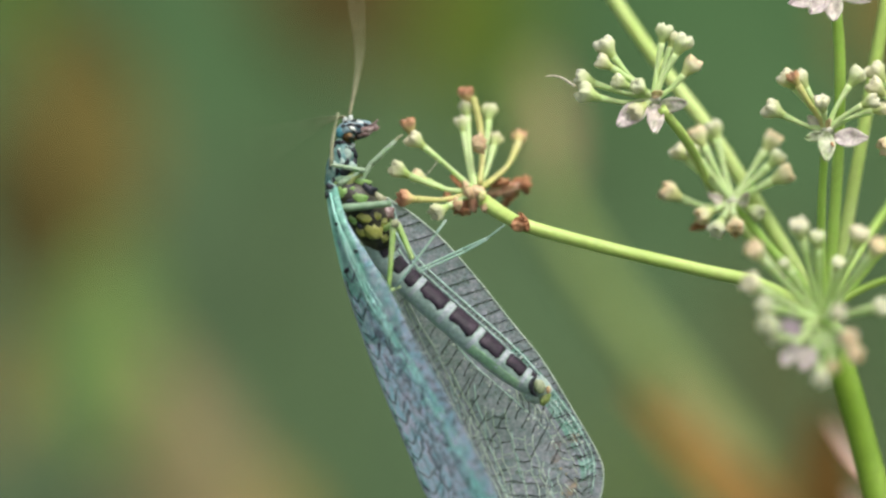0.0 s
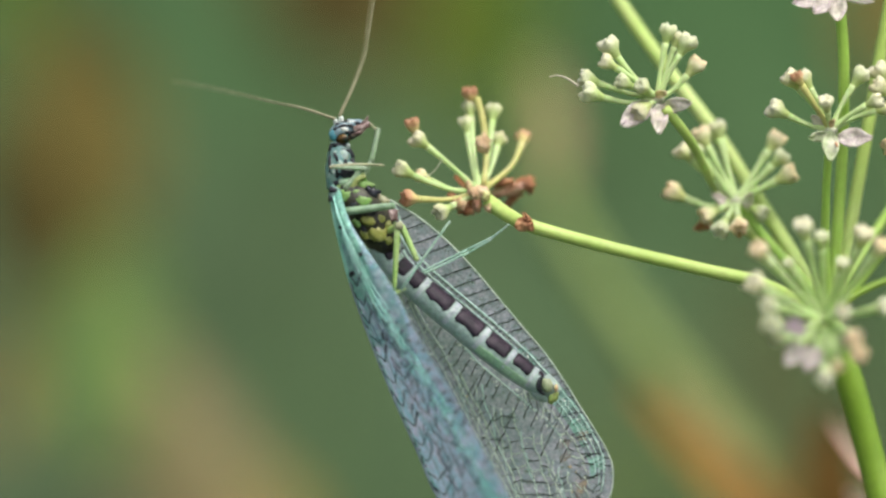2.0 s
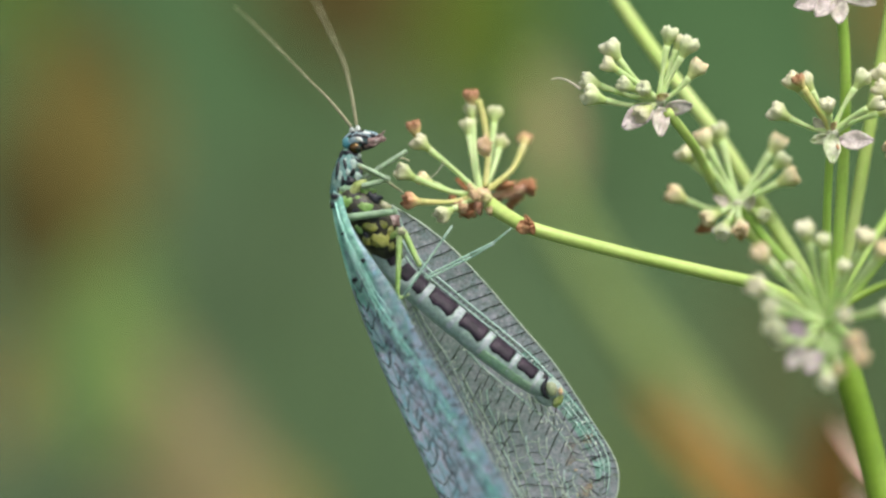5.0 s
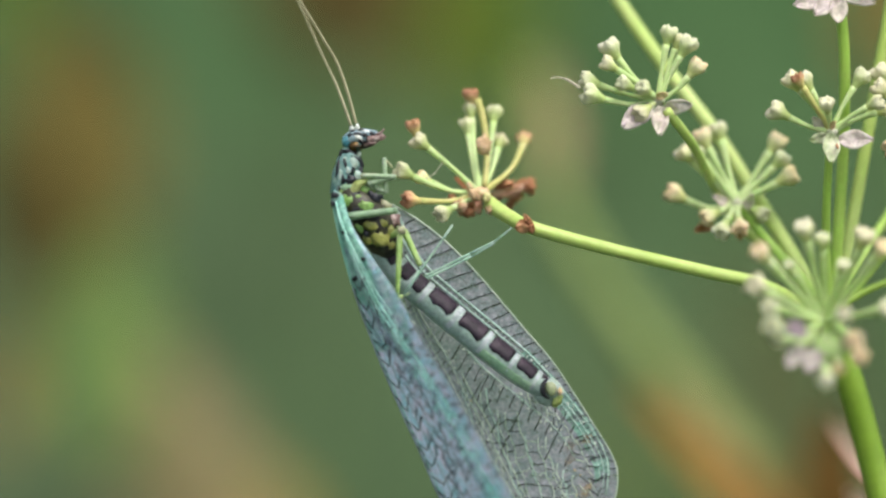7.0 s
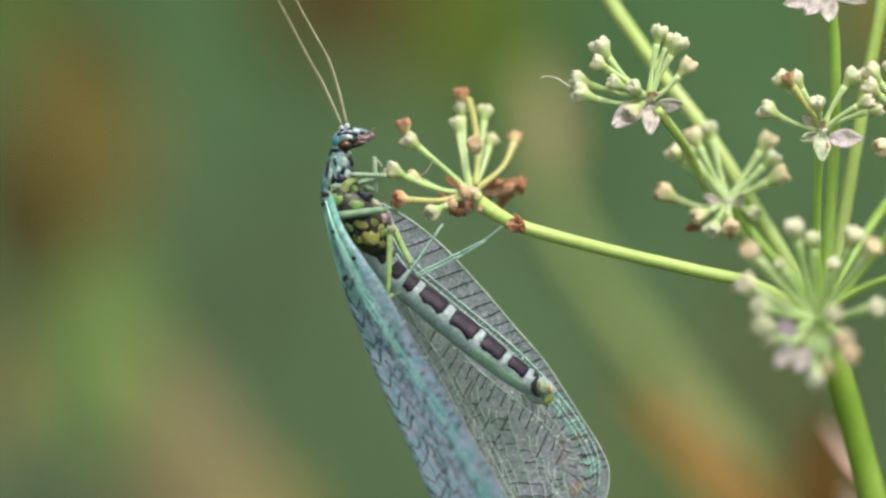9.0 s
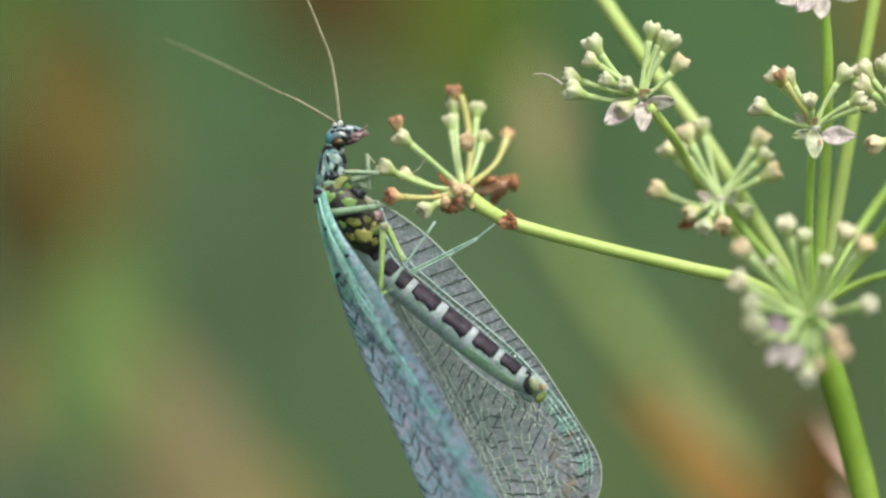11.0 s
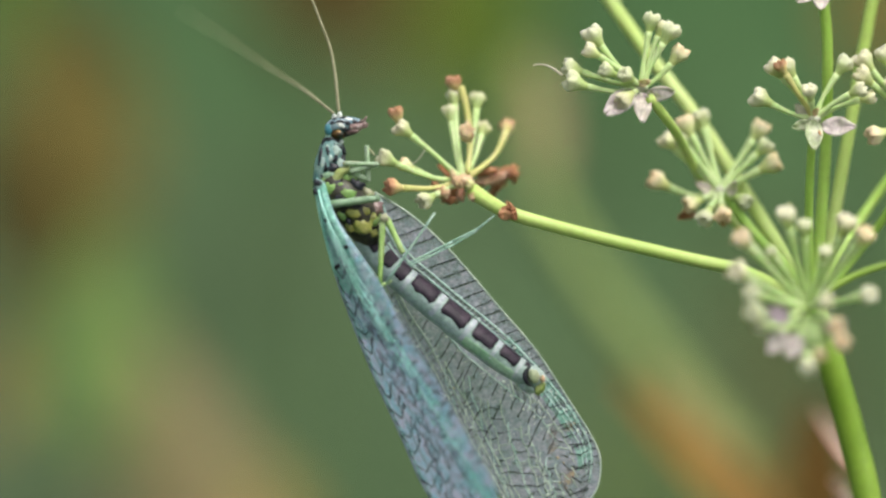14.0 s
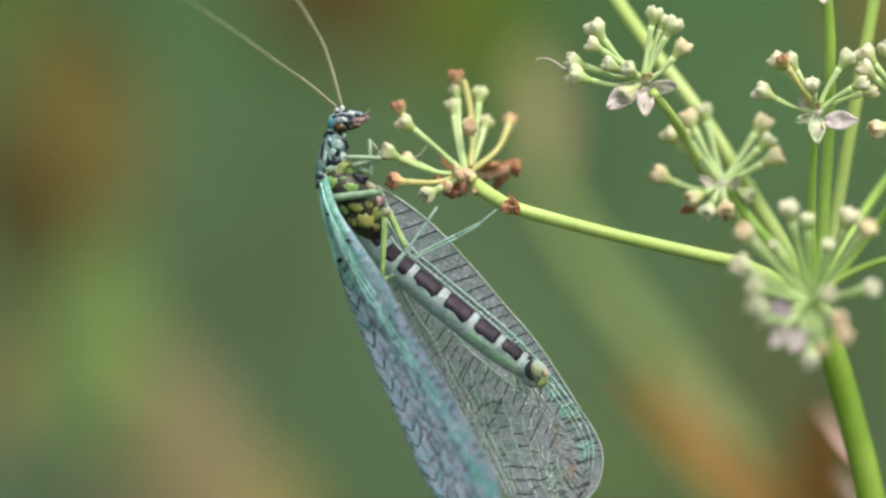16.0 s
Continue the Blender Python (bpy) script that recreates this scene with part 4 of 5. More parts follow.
def meet(p, way, go, steps=160):
    """Where the way from p crosses a sweep most nearly."""
    best, out = 1e9, None
    for i in range(steps + 1):
        q = go(i / steps)
        d = (q[0] - p[0]) * way[0] + (q[1] - p[1]) * way[1]
        off = abs((q[0] - p[0]) * way[1] - (q[1] - p[1]) * way[0])
        if d > 2 and off < best:
            best, out = off, (q[0], q[1])
    return out


def net(name, bm, skin, parent, label):
    tagged(part(name, bm, skin, parent, label), kind="stuff")


def far_depth(lift):
    return lambda u, v: at(u, v, 0.65 + 0.35 * max(0.0, min(1.0, (v - 360) / 450)) - lift)


def far_forewing():
    """The forewing behind the abdomen, seen sharply: a ladder of dark veins at the front margin, a pale net below."""
    r = random.Random(21)
    film, upon = far_depth(0.0), far_depth(0.02)
    costa = sweep([(694, 362), (745, 393), (800, 438), (858, 500), (920, 573), (981, 645), (1044, 742), (1080, 800), (1093, 840), (1084, 892), (1042, 940)])
    hind = sweep([(692, 372), (694, 430), (706, 500), (730, 572), (760, 644), (796, 714), (834, 776), (866, 836), (902, 886), (954, 928), (1038, 944)])
    sub = sweep([(704, 374), (722, 420), (752, 468), (800, 511), (850, 553), (890, 586), (930, 621), (968, 659), (1014, 713), (1054, 770), (1076, 822), (1068, 888), (1034, 932)])
    media = sweep([(716, 450), (744, 502), (800, 580), (842, 637), (872, 665), (905, 692), (940, 721), (975, 750), (1006, 790), (1026, 840), (1020, 900)])
    cubitus = sweep([(704, 470), (750, 568), (785, 622), (800, 650), (825, 700), (852, 748), (880, 800), (905, 850), (932, 910)])
    ob = film_of("forewing", costa, hind, film, FILM_FAR, "clear grey forewing behind the abdomen, mint veins and dark cross veins")
    vein(costa, upon, 3.2, 2.2, VEIN_PALE, ob, label="pale front margin")
    vein(sub, upon, 3.6, 2.2, VEIN_SILVER, ob, 0.0, 0.90)
    vein(sub, upon, 3.0, 1.6, VEIN_SILVER, ob, 0.08, 0.88, (-8, 6))
    vein(sub, upon, 3.0, 1.6, VEIN_SILVER, ob, 0.12, 0.86, (-15, 10))
    vein(media, upon, 2.6, 1.0, VEIN_SILVER, ob, 0.05, 0.84)
    vein(cubitus, upon, 4.0, 1.8, VEIN_PALE, ob)
    vein(cubitus, upon, 2.2, 1.3, VEIN_PALE, ob, 0.42, 1.0, (9, -5))
    bm = bmesh.new()                                       # mint cells between the main veins, towards the tip
    rows = [[bm.verts.new(far_depth(0.01)(p[0] + 3 - 27 * k / 6, p[1] - 2 + 16 * k / 6)) for k in range(7)] for p in (sub(0.5 + 0.36 * i / 30) for i in range(31))]
    for p, q in zip(rows, rows[1:]):
        for k in range(6):
            bm.faces.new((p[k], p[k + 1], q[k + 1], q[k]))
    part("mint_band", bm, MINT_FAR, ob, "mint-tinted band of wing cells")
    dark, pale = bmesh.new(), bmesh.new()
    rungs = [387, 402, 423, 440, 459, 479, 499, 517, 536, 552, 570, 587, 605, 620, 637, 652, 667] + [681 + 13.5 * i for i in range(12)]
    for level in rungs:                                    # the ladder along the front margin
        s = min((i / 600 for i in range(481)), key=lambda q: abs(costa(q)[1] - level))
        p = costa(s)
        way = (-0.93, 0.37) if p[1] < 640 else (-0.97, 0.22) if p[1] < 760 else (-0.98, -0.12)
        q = meet(p, way, sub)
        if q:
            part("cross_vein", thread(bmesh.new(), upon, (p[0], p[1]), q, 2.6 if s < 0.5 else 1.9, 1.6, 1.2, r), VEIN_DARK, ob)
    for i in range(64):                                    # dashes between the three main veins
        p = sub(0.10 + 0.86 * i / 63)
        thread(dark, upon, (p[0] + 1, p[1]), (p[0] - 9, p[1] + 7 + r.uniform(-2, 2)), 1.7, None, 0.6, r)
        if i % 2:
            thread(dark, upon, (p[0] - 8, p[1] + 6), (p[0] - 17, p[1] + 12), 1.7, None, 0.6, r)
        if i > 40 and i % 4 == 0:                          # a few cross the whole mint band
            thread(dark, upon, (p[0] + 4, p[1] - 3), (p[0] - 30, p[1] + 8), 2.4, None, 1.5, r)
    for i in range(14):                                    # from the main veins in to the media, beyond the abdomen
        p, q = sub(0.52 + 0.40 * i / 13), media(0.60 + 0.36 * i / 13)
        a, b = (p[0] - 15, p[1] + 10), (q[0], q[1])
        m = (a[0] * 0.45 + b[0] * 0.55 + r.uniform(-3, 3), a[1] * 0.45 + b[1] * 0.55 + r.uniform(-4, 4))
        thread(dark, upon, a, m, 2.4, None, 1.0, r)
        thread(dark if i % 3 else pale, upon, (m[0] - 2, m[1] + 7), b, 2.0, None, 1.0, r)
        thread(pale, upon, m, (m[0] + 11, m[1] + 20), 1.6, None, 1.0, r)
    for i in range(12):                                    # veins that hang from the media
        s = 0.33 + 0.50 * (i + r.uniform(-0.3, 0.3)) / 11
        p, long = media(s), (26, 52, 22, 34)[i % 4] * r.uniform(0.85, 1.15)
        thread(dark, upon, (p[0], p[1]), (p[0] - 0.42 * long, p[1] + 0.9 * long), 2.1, None, 1.5, r)
    for i in range(9):                                     # short veins on both sides of the cubitus
        p = cubitus(0.08 + 0.62 * i / 8)
        thread(dark, upon, (p[0], p[1]), (p[0] - 17, p[1] + 15), 2.2, None, 1.0, r)
        thread(dark, upon, (p[0] + 34, p[1] - 10), (p[0] + 17, p[1] + 20), 2.1, None, 1.5, r)
    lines = []                                             # the pale branches and the steps between them
    for i in range(16):
        p = cubitus(0.42 + 0.12 * i) if i < 3 else media(0.34 + 0.62 * (i - 3) / 12)
        a = (p[0] + 6, p[1] + 6) if i < 3 else (p[0] - 12 + 4 * (i % 2), p[1] + (40, 24, 50)[i % 3])
        fall = 928 - 10 * max(0, 5 - i) - a[1]
        b = (a[0] + 0.34 * fall, a[1] + fall)
        m = (a[0] * 0.5 + b[0] * 0.5 - 7 + r.uniform(-3, 3), a[1] * 0.5 + b[1] * 0.5 + 6)
        n = 7                                              # each branch bends a little at every step
        go = sweep([((1 - t) ** 2 * a[0] + 2 * t * (1 - t) * m[0] + t * t * b[0] + (2.4, -2.4)[j % 2], (1 - t) ** 2 * a[1] + 2 * t * (1 - t) * m[1] + t * t * b[1]) for j, t in ((j, j / n) for j in range(n + 1))])
        lines.append(go)
        vein(go, upon, 1.9, 1.4, VEIN_PALE if i % 4 else VEIN_SILVER, ob, 0.0, 0.95, (0, 0), 16)
    for k, (f, g) in enumerate(zip(lines, lines[1:])):
        q = 0.06 + 0.06 * (k % 2)
        while q < 0.93:
            a = f(q)
            top, low_ = g(0.0)[1], g(1.0)[1]
            e = (a[1] - r.uniform(-3, 10) - top) / (low_ - top)
            q += 0.115 * r.uniform(0.8, 1.2)
            if e < 0.0:
                continue
            b = g(e)
            if r.random() < 0.7:
                thread(dark, upon, a[:2], b[:2], 2.2, None, 1.5, r)
            else:
                thread(pale, upon, a[:2], b[:2], 1.5, None, 1.5, r)
    net("dark_vein_net", dark, VEIN_DARK, ob, "short blackish cross veins")
    net("pale_vein_net", pale, VEIN_PALE, ob, "fine pale cross veins")
    flecks, stains = bmesh.new(), bmesh.new()
    for i in range(260):                                   # in drifts along the veins and strewn between them
        go = (media, cubitus, sub, lines[i % 16])[i % 4]
        p = go(r.uniform(0.25, 0.8))
        c, k = (p[0] + r.gauss(0, 5) - 6 * (go is sub), p[1] + r.gauss(0, 6)), r.uniform(0.7, 1.2) if i % 9 else r.uniform(1.4, 2.4)
        ball(flecks, upon(*c), (k * U * r.uniform(1, 2), 0.6 * U, k * U), Euler((0, r.uniform(0, 3), 0)).to_matrix(), 7, 5)
    for i in range(6):
        p, q = (media(r.uniform(0.72, 0.97)), 0.12) if i % 3 else (cubitus(r.uniform(0.4, 0.7)), 0.3)
        c = (p[0] + r.uniform(-6, 14) - 20 * q, p[1] + r.uniform(-10, 14))
        k = r.uniform(0.8, 2.0)
        ball(stains, upon(*c), (k * U * r.uniform(1, 2), 0.6 * U, k * U), Euler((0, r.uniform(0, 3), 0)).to_matrix(), 7, 5, 0.5)
    for u, v, a, b in ((1024, 776, 26, 16), (1034, 860, 15, 26), (1008, 806, 10, 22), (862, 742, 20, 12)):     # tan clouds
        bm = bmesh.new()
        mid_ = bm.verts.new(far_depth(0.015)(u, v))
        rim = [bm.verts.new(far_depth(0.015)(u + a * q * math.cos(e), v + b * q * math.sin(e))) for e, q in ((2 * math.pi * k / 20, r.uniform(0.6, 1.2)) for k in range(20))]
        for k in range(20):
            bm.faces.new((mid_, rim[k], rim[(k + 1) % 20]))
        part("stain", bm, STAIN_FILM, ob, "tan stain on the film")
    net("white_flecks", flecks, WHITE_KNOB, ob, "small white flecks on the film")
    net("dust_stains", stains, TAN, ob, "tan dust on the film")
    return ob


def plain_hindwing(front, hind, label, seed):
    """A clear hindwing, mostly covered, with a few pale veins."""
    r = random.Random(seed)
    f, h = sweep(front), sweep(hind)

    def upon(s, t, lift):
        p = f(s) + (h(s) - f(s)) * t
        return at(p[0], p[1], p[2] - lift)

    bm = bmesh.new()
    rows = [[bm.verts.new(upon(i / 40, k / 12, 0)) for k in range(13)] for i in range(41)]
    for p, q in zip(rows, rows[1:]):
        for k in range(12):
            bm.faces.new((p[k], p[k + 1], q[k + 1], q[k]))
    ob = part("hindwing", bm, FILM_THIN, lacewing, label)
    pale = bmesh.new()
    for t in (0.4,):
        part("vein", tube(bmesh.new(), [upon(0.01 + 0.98 * i / 40, t, 0.02) for i in range(41)], [U * (0.8 - 0.4 * i / 40) for i in range(41)], 6), VEIN_PALE, ob)
    for i in range(26):
        s, t = 0.1 + 0.85 * i / 26, (0.0, 0.34, 0.67)[i % 3]
        tube(pale, [upon(s, t, 0.02), upon(s + r.uniform(0.0, 0.03), t + 0.33, 0.02)], [U * 0.8, U * 0.7], 5)
    net("pale_vein_net", pale, VEIN_PALE, ob, "fine pale cross veins")
    return ob


def near_forewing():
    """The forewing nearest the eye: a hazy lavender-blue film, dark angled veins at the margin, a mint band that runs to the tip."""
    r = random.Random(23)
    f = sweep([(588, 346, -0.7), (597, 402, -0.9), (622, 500, -1.0), (657, 600, -1.1), (698, 700, -1.2), (743, 800, -1.35), (790, 900, -1.7), (880, 1010, -3.0)])
    h = sweep([(606, 346, -0.8), (630, 412, -1.4), (702, 520, -2.6), (750, 610, -3.4), (812, 712, -4.2), (868, 812, -5.0), (912, 905, -5.2), (888, 1012, -3.4)])

    def upon(s, t, lift=0.03):
        p = f(s) + (h(s) - f(s)) * t
        return at(p[0], p[1], p[2] - 0.2 * math.sin(math.pi * t) - lift)

    def band(s):
        return float(np.interp(s, [0, 0.143, 0.286, 0.36, 0.43, 0.57, 0.71, 0.86, 1], [0.25, 0.30, 0.34, 0.44, 0.56, 0.68, 0.76, 0.80, 0.80]))

    def sheet(name, lo, hi, lift, skin, parent, label, s1=1.0, long=56, wide=16):
        bm = bmesh.new()
        rows = [[bm.verts.new(upon(s1 * i / long, lo(s1 * i / long) + (hi(s1 * i / long) - lo(s1 * i / long)) * k / wide, lift)) for k in range(wide + 1)] for i in range(long + 1)]
        for p, q in zip(rows, rows[1:]):
            for k in range(wide):
                bm.faces.new((p[k], p[k + 1], q[k + 1], q[k]))
        return part(name, bm, skin, parent, label)

    ob = sheet("forewing", lambda s: 0.0, lambda s: 1.0, 0.0, FILM_NEAR, lacewing, "hazy lavender-blue forewing with mint veins, folded beside the body", 1.0, 56, 24)
    sheet("mint_band", lambda s: band(s) - 0.17 - 0.2 * max(0, 0.25 - s), lambda s: min(0.97, band(s) + 0.15 + 0.5 * max(0, 0.2 - s)), 0.015, MINT_FILM, ob, "mint-tinted band of wing cells")
    sheet("wing_haze", lambda s: 0.02, lambda s: 1.0 - 1.6 * max(0, s - 0.3), 0.010, HAZE_FILM, ob, "grey-mint haze over the wing's root", 0.46, 30, 12)
    sheet("wing_base", lambda s: 0.0, lambda s: min(1.0, 1.2 - 2.3 * s), 0.022, BASE_FILM, ob, "mint-green wing base", 0.34, 24, 10)

    def strand(t, a, b, skin, s0=0.01, s1=0.99):
        part("vein", tube(bmesh.new(), [upon(s0 + (s1 - s0) * i / 60, t(s0 + (s1 - s0) * i / 60)) for i in range(61)], [U * 0.5 * (a + (b - a) * i / 60) for i in range(61)], 6), skin, ob)

    strand(lambda s: 0.0, 4.6, 4.0, VEIN_MINT, 0.02, 0.30)
    strand(lambda s: 0.0, 4.0, 3.4, VEIN_SLATE, 0.30)
    strand(lambda s: 0.035, 2.2, 1.8, VEIN_MINT, 0.02)
    for off, wide, end in ((-0.10, 4.4, 0.5), (-0.02, 5.0, 0.95), (0.08, 4.4, 0.7), (0.18, 3.0, 0.42)):
        strand(lambda s: band(s) + off * min(1, s / 0.3) + 0.02 * math.sin(s * 55 + off * 80) * min(1, s / 0.4), wide, wide * 0.22, VEIN_BRIGHT, 0.03, end)
    for t, wide in ((0.18, 1.8), (0.33, 1.8), (0.48, 1.8)):
        strand(lambda s: t * min(1.0, band(s) / 0.62) + 0.012 * math.sin(s * 40 + t * 9), wide, 1.4, VEIN_SLATE, 0.2)

    def stroke(bm, s0, t0, s1, t1, wide):
        m = ((s0 + s1) / 2 + r.uniform(-0.003, 0.003), (t0 + t1) / 2 + r.uniform(-0.006, 0.006))
        return tube(bm, [upon(s0, t0, 0.05), upon(m[0], m[1], 0.05), upon(s1, t1, 0.05)], [U * wide * 0.5, U * wide * 0.5, U * wide * 0.4], 6)

    s, step = 0.30, 0.060
    while s < 0.97:                                        # bent dark veins at the margin
        foot_, tall = r.uniform(0.09, 0.15), r.uniform(0.024, 0.044) * min(1.0, s / 0.48)
        part("cross_vein", stroke(bmesh.new(), s - r.uniform(0.012, 0.020), 0.03, s + 0.004, foot_, 2.0), VEIN_DARK, ob)
        part("cross_vein", stroke(bmesh.new(), s + 0.004, foot_, s - tall, foot_ + r.uniform(0.10, 0.2), 2.2), VEIN_DARK, ob)
        for _ in range(2):
            q = s - r.uniform(0.0, 0.05)
            part("cross_vein", stroke(bmesh.new(), q, 0.012, q + r.uniform(0.012, 0.022), 0.03 + r.uniform(0, 0.03), 2.2), VEIN_DARK, ob)
        if r.random() < 0.35:
            q = r.uniform(0.32, 0.42)
            part("cross_vein", stroke(bmesh.new(), s - 0.004, q, s + r.uniform(0.012, 0.03), q + r.uniform(-0.05, 0.08), 2.2), VEIN_DARK, ob)
        s += step * r.uniform(0.8, 1.2)
        step = max(0.042, step * 0.97)
    for s, t in ((0.155, 0.30), (0.275, 0.10), (0.27, 0.16), (0.215, 0.62)):
        part("vein_spot", ball(bmesh.new(), upon(s, t, 0.05), (5 * U, 2 * U, 4 * U), None, 10, 7, 0.4, 2), VEIN_DARK, ob, "black spot where veins meet")
    dark, hazy = bmesh.new(), bmesh.new()
    for row, t in enumerate((0.26, 0.38, 0.50, 0.62)):     # the net between the margin and the band
        s = 0.22 + 0.01 * row
        while s < 0.97:
            if t < band(s) - 0.03:
                lean = r.choice((-1, 1, 1)) * r.uniform(0.02, 0.09)
                long = r.uniform(0.018, 0.034)
                stroke(dark, s, t + r.uniform(-0.03, 0.03), s + long, t + lean, r.uniform(2.0, 3.0))
                if r.random() < 0.45:
                    stroke(dark, s + long, t + lean, s + long * r.uniform(-0.1, 0.4), t + lean + 0.10, 2.2)
            s += r.uniform(0.020, 0.034)
    s = 0.16
    while s < 0.97:                                        # dashes from the band to the hind margin
        for t0, t1 in ((0.99 - r.uniform(0.06, 0.14), 0.99), (band(s) + 0.16, band(s) + 0.2 + r.uniform(0, 0.06))):
            if t1 < 1.0 and s > 0.36 and r.random() < 0.62:
                stroke(hazy, s + r.uniform(-0.006, 0.006), t0, s - 0.008 + r.uniform(-0.006, 0.006), t1, r.uniform(3.5, 5.5))
        s += 0.024 * r.uniform(0.85, 1.2)
    net("dark_vein_net", dark, VEIN_GREY, ob, "short slate cross veins")
    net("hazy_vein_net", hazy, VEIN_GREY, ob, "slate cross veins near the hind margin")
    return ob


far_forewing()
plain_hindwing([(690, 420, 0.5), (722, 500, 0.5), (760, 575, 0.5), (810, 660, 0.5), (850, 735, 0.55), (890, 810, 0.6), (920, 870, 0.65), (935, 920, 0.65)],
               [(686, 424, 0.45), (700, 500, 0.4), (728, 590, 0.4), (770, 680, 0.4), (815, 770, 0.4), (855, 840, 0.5), (895, 895, 0.6), (930, 924, 0.65)],
               "clear grey hindwing under the abdomen", 22)
near_forewing()
part("wing_hinge", ball(bmesh.new(), at(596, 354, -0.8), (12 * U, 11 * U, 15 * U), None, 12, 9, 0.5, 2), NECK, lacewing, "blue-grey wing hinge")
for u, v, a, b in ((593, 346, 8, 5), (589, 361, 4, 5)):
    part("hinge_spot", ball(bmesh.new(), at(u, v, -0.98), (a * U, 3 * U, b * U), None, 10, 8, 0.8, 2), INK, lacewing, "blue-black spot on the wing hinge")
plain_hindwing([(604, 372, 0.3), (640, 470, 0.2), (690, 580, 0.0), (745, 690, -0.2), (800, 800, -0.4), (842, 890, -0.6), (870, 950, -0.8), (890, 985, -1.0)],
               [(612, 372, 0.3), (676, 470, 0.0), (738, 575, -0.4), (800, 682, -0.8), (852, 790, -1.0), (888, 880, -1.2), (902, 950, -1.2), (896, 984, -1.0)],
               "clear hindwing folded under the forewing", 24)

# legs
def jointed(name, pieces, skin, label, pivot=None):
    """A leg of straight pieces: (plan point, plan point, width, width)."""
    bm = bmesh.new()
    for p, q, a, b in pieces:
        m = tuple((x + y) / 2 for x, y in zip(p, q))
        rod(bm, [p, m, q], a, b, 8, 3)
        ball(bm, at(*p), (a * 0.5 * U, a * 0.5 * U, a * 0.5 * U), None, 8, 6)
        ball(bm, at(*q), (b * 0.55 * U, b * 0.55 * U, b * 0.55 * U), None, 8, 6)
    return part(name, bm, skin, lacewing, label, pivot)


jointed("middle_leg", [((612, 384, -1.0), (698, 373, -0.9), 15, 12)], LEG_DULL, "pale mint middle leg held across the thorax")
jointed("middle_leg", [((690, 400, 0.3), (716, 410, -0.6), 10, 10), ((716, 410, -0.6), (742, 466, -0.8), 12, 10)], LEG_GREEN, "yellow-green middle leg")
jointed("hind_leg", [((690, 420, -0.5), (708, 408, -0.9), 10, 12), ((708, 408, -0.9), (703, 528, -1.0), 12, 8), ((703, 528, -1.0), (722, 520, -0.9), 6, 5)], LEG_GREEN, "yellow-green hind leg bent at the knee")
jointed("hind_leg", [((716, 520, -1.0), (800, 400, -1.2), 5.5, 3.5), ((742, 494, 0.35), (832, 449, 0.3), 4.5, 4), ((743, 499, 0.35), (835, 454, 0.3), 4.5, 4), ((832, 449, 0.3), (874, 428, 0.25), 4, 3.5), ((835, 454, 0.3), (874, 431, 0.25), 3.5, 3), ((874, 429, 0.25), (905, 404, 0.2), 3.5, 2.5)], LEG_MINT, "thin mint hind leg reaching to the ray")
part("knee", ball(bmesh.new(), at(711, 408, -0.98), (8 * U, 7 * U, 8 * U), None, 12, 8, 0.5, 2), TARSUS, lacewing, "pinkish-grey knee of the hind leg")
part("collar", ball(bmesh.new(), at(621, 332, -0.2), (25 * U, 18 * U, 14 * U), None, 14, 10, 0.25, 2), FLANK, lacewing, "mint-green collar behind the neck")
part("coxa", rod(bmesh.new(), [(624, 344, -0.4), (634, 326, -0.5), (650, 320, -0.45)], 20, 11, 10), BELLY_GREEN, lacewing, "yellow-green leg base under the neck")


def limb(name, long, a, b, skin, w, label="", bend=0.0):
    """A straight piece of a leg, laid to the right from its joint at the shoulder; walk() sets its place."""
    u, v = 596, 352
    bm = rod(bmesh.new(), [(u, v, w), (u + long / 2, v - bend, w), (u + long, v, w)], a, b, 8, 4)
    ball(bm, at(u, v, w), (a * 0.52 * U, a * 0.52 * U, a * 0.52 * U), None, 8, 6)
    ball(bm, at(u + long, v, w), (b * 0.56 * U, b * 0.56 * U, b * 0.56 * U), None, 8, 6)
    return part(name, bm, skin, lacewing, label, at(u, v, w)), long


FORELEG = [limb("foreleg", 34, 11, 9, LEG_PALE, -0.4, "pale green foreleg brushing the head"), limb("shin", 56, 10, 8, LEG_PALE, -0.4), limb("tarsus", 18, 5, 3.5, TARSUS, -0.4, "brownish tarsus", 1)]
COXA = limb("coxa", 44, 11, 9, LEG_PALE, -0.55, "pale green leg base beside the neck")
FORELEG_OTHER = [limb("foreleg", 56, 9, 7, LEG_PALE, -0.62, "pale green foreleg wiping over the head"), limb("shin", 92, 7.5, 4, TARSUS, -0.62, "brownish shin and tarsus", 3)]

# neck and head turn about the shoulder
line = flow([(603, 346, 0), (611, 318, -0.05), (617, 290, -0.05), (623, 266, 0)], 5)
girth = [float(r[0]) for r in flow([[20], [24], [22], [16]], 5)]
neck = part("prothorax", tube(bmesh.new(), [at(*p) for p in line], [U * r for r in girth], 18, 2, 0.06, 0.08), NECK, lacewing, "mint prothorax with black spots", SHOULDER)
marks([(622, 320, 11, 9, 10), (637, 286, 3.5, 12, -25), (636, 306, 4, 10, 10), (598, 302, 4, 16, 8), (604, 276, 4, 11, 15), (618, 269, 11, 4, 10), (606, 335, 9, 5, -20),
       (628, 280, 8, 3, 20), (612, 292, 3, 10, -15), (624, 303, 3, 7, 25), (607, 319, 3, 8, 10)], line, girth, INK, neck, "neck_spot", "blue-black spot", 1.0)
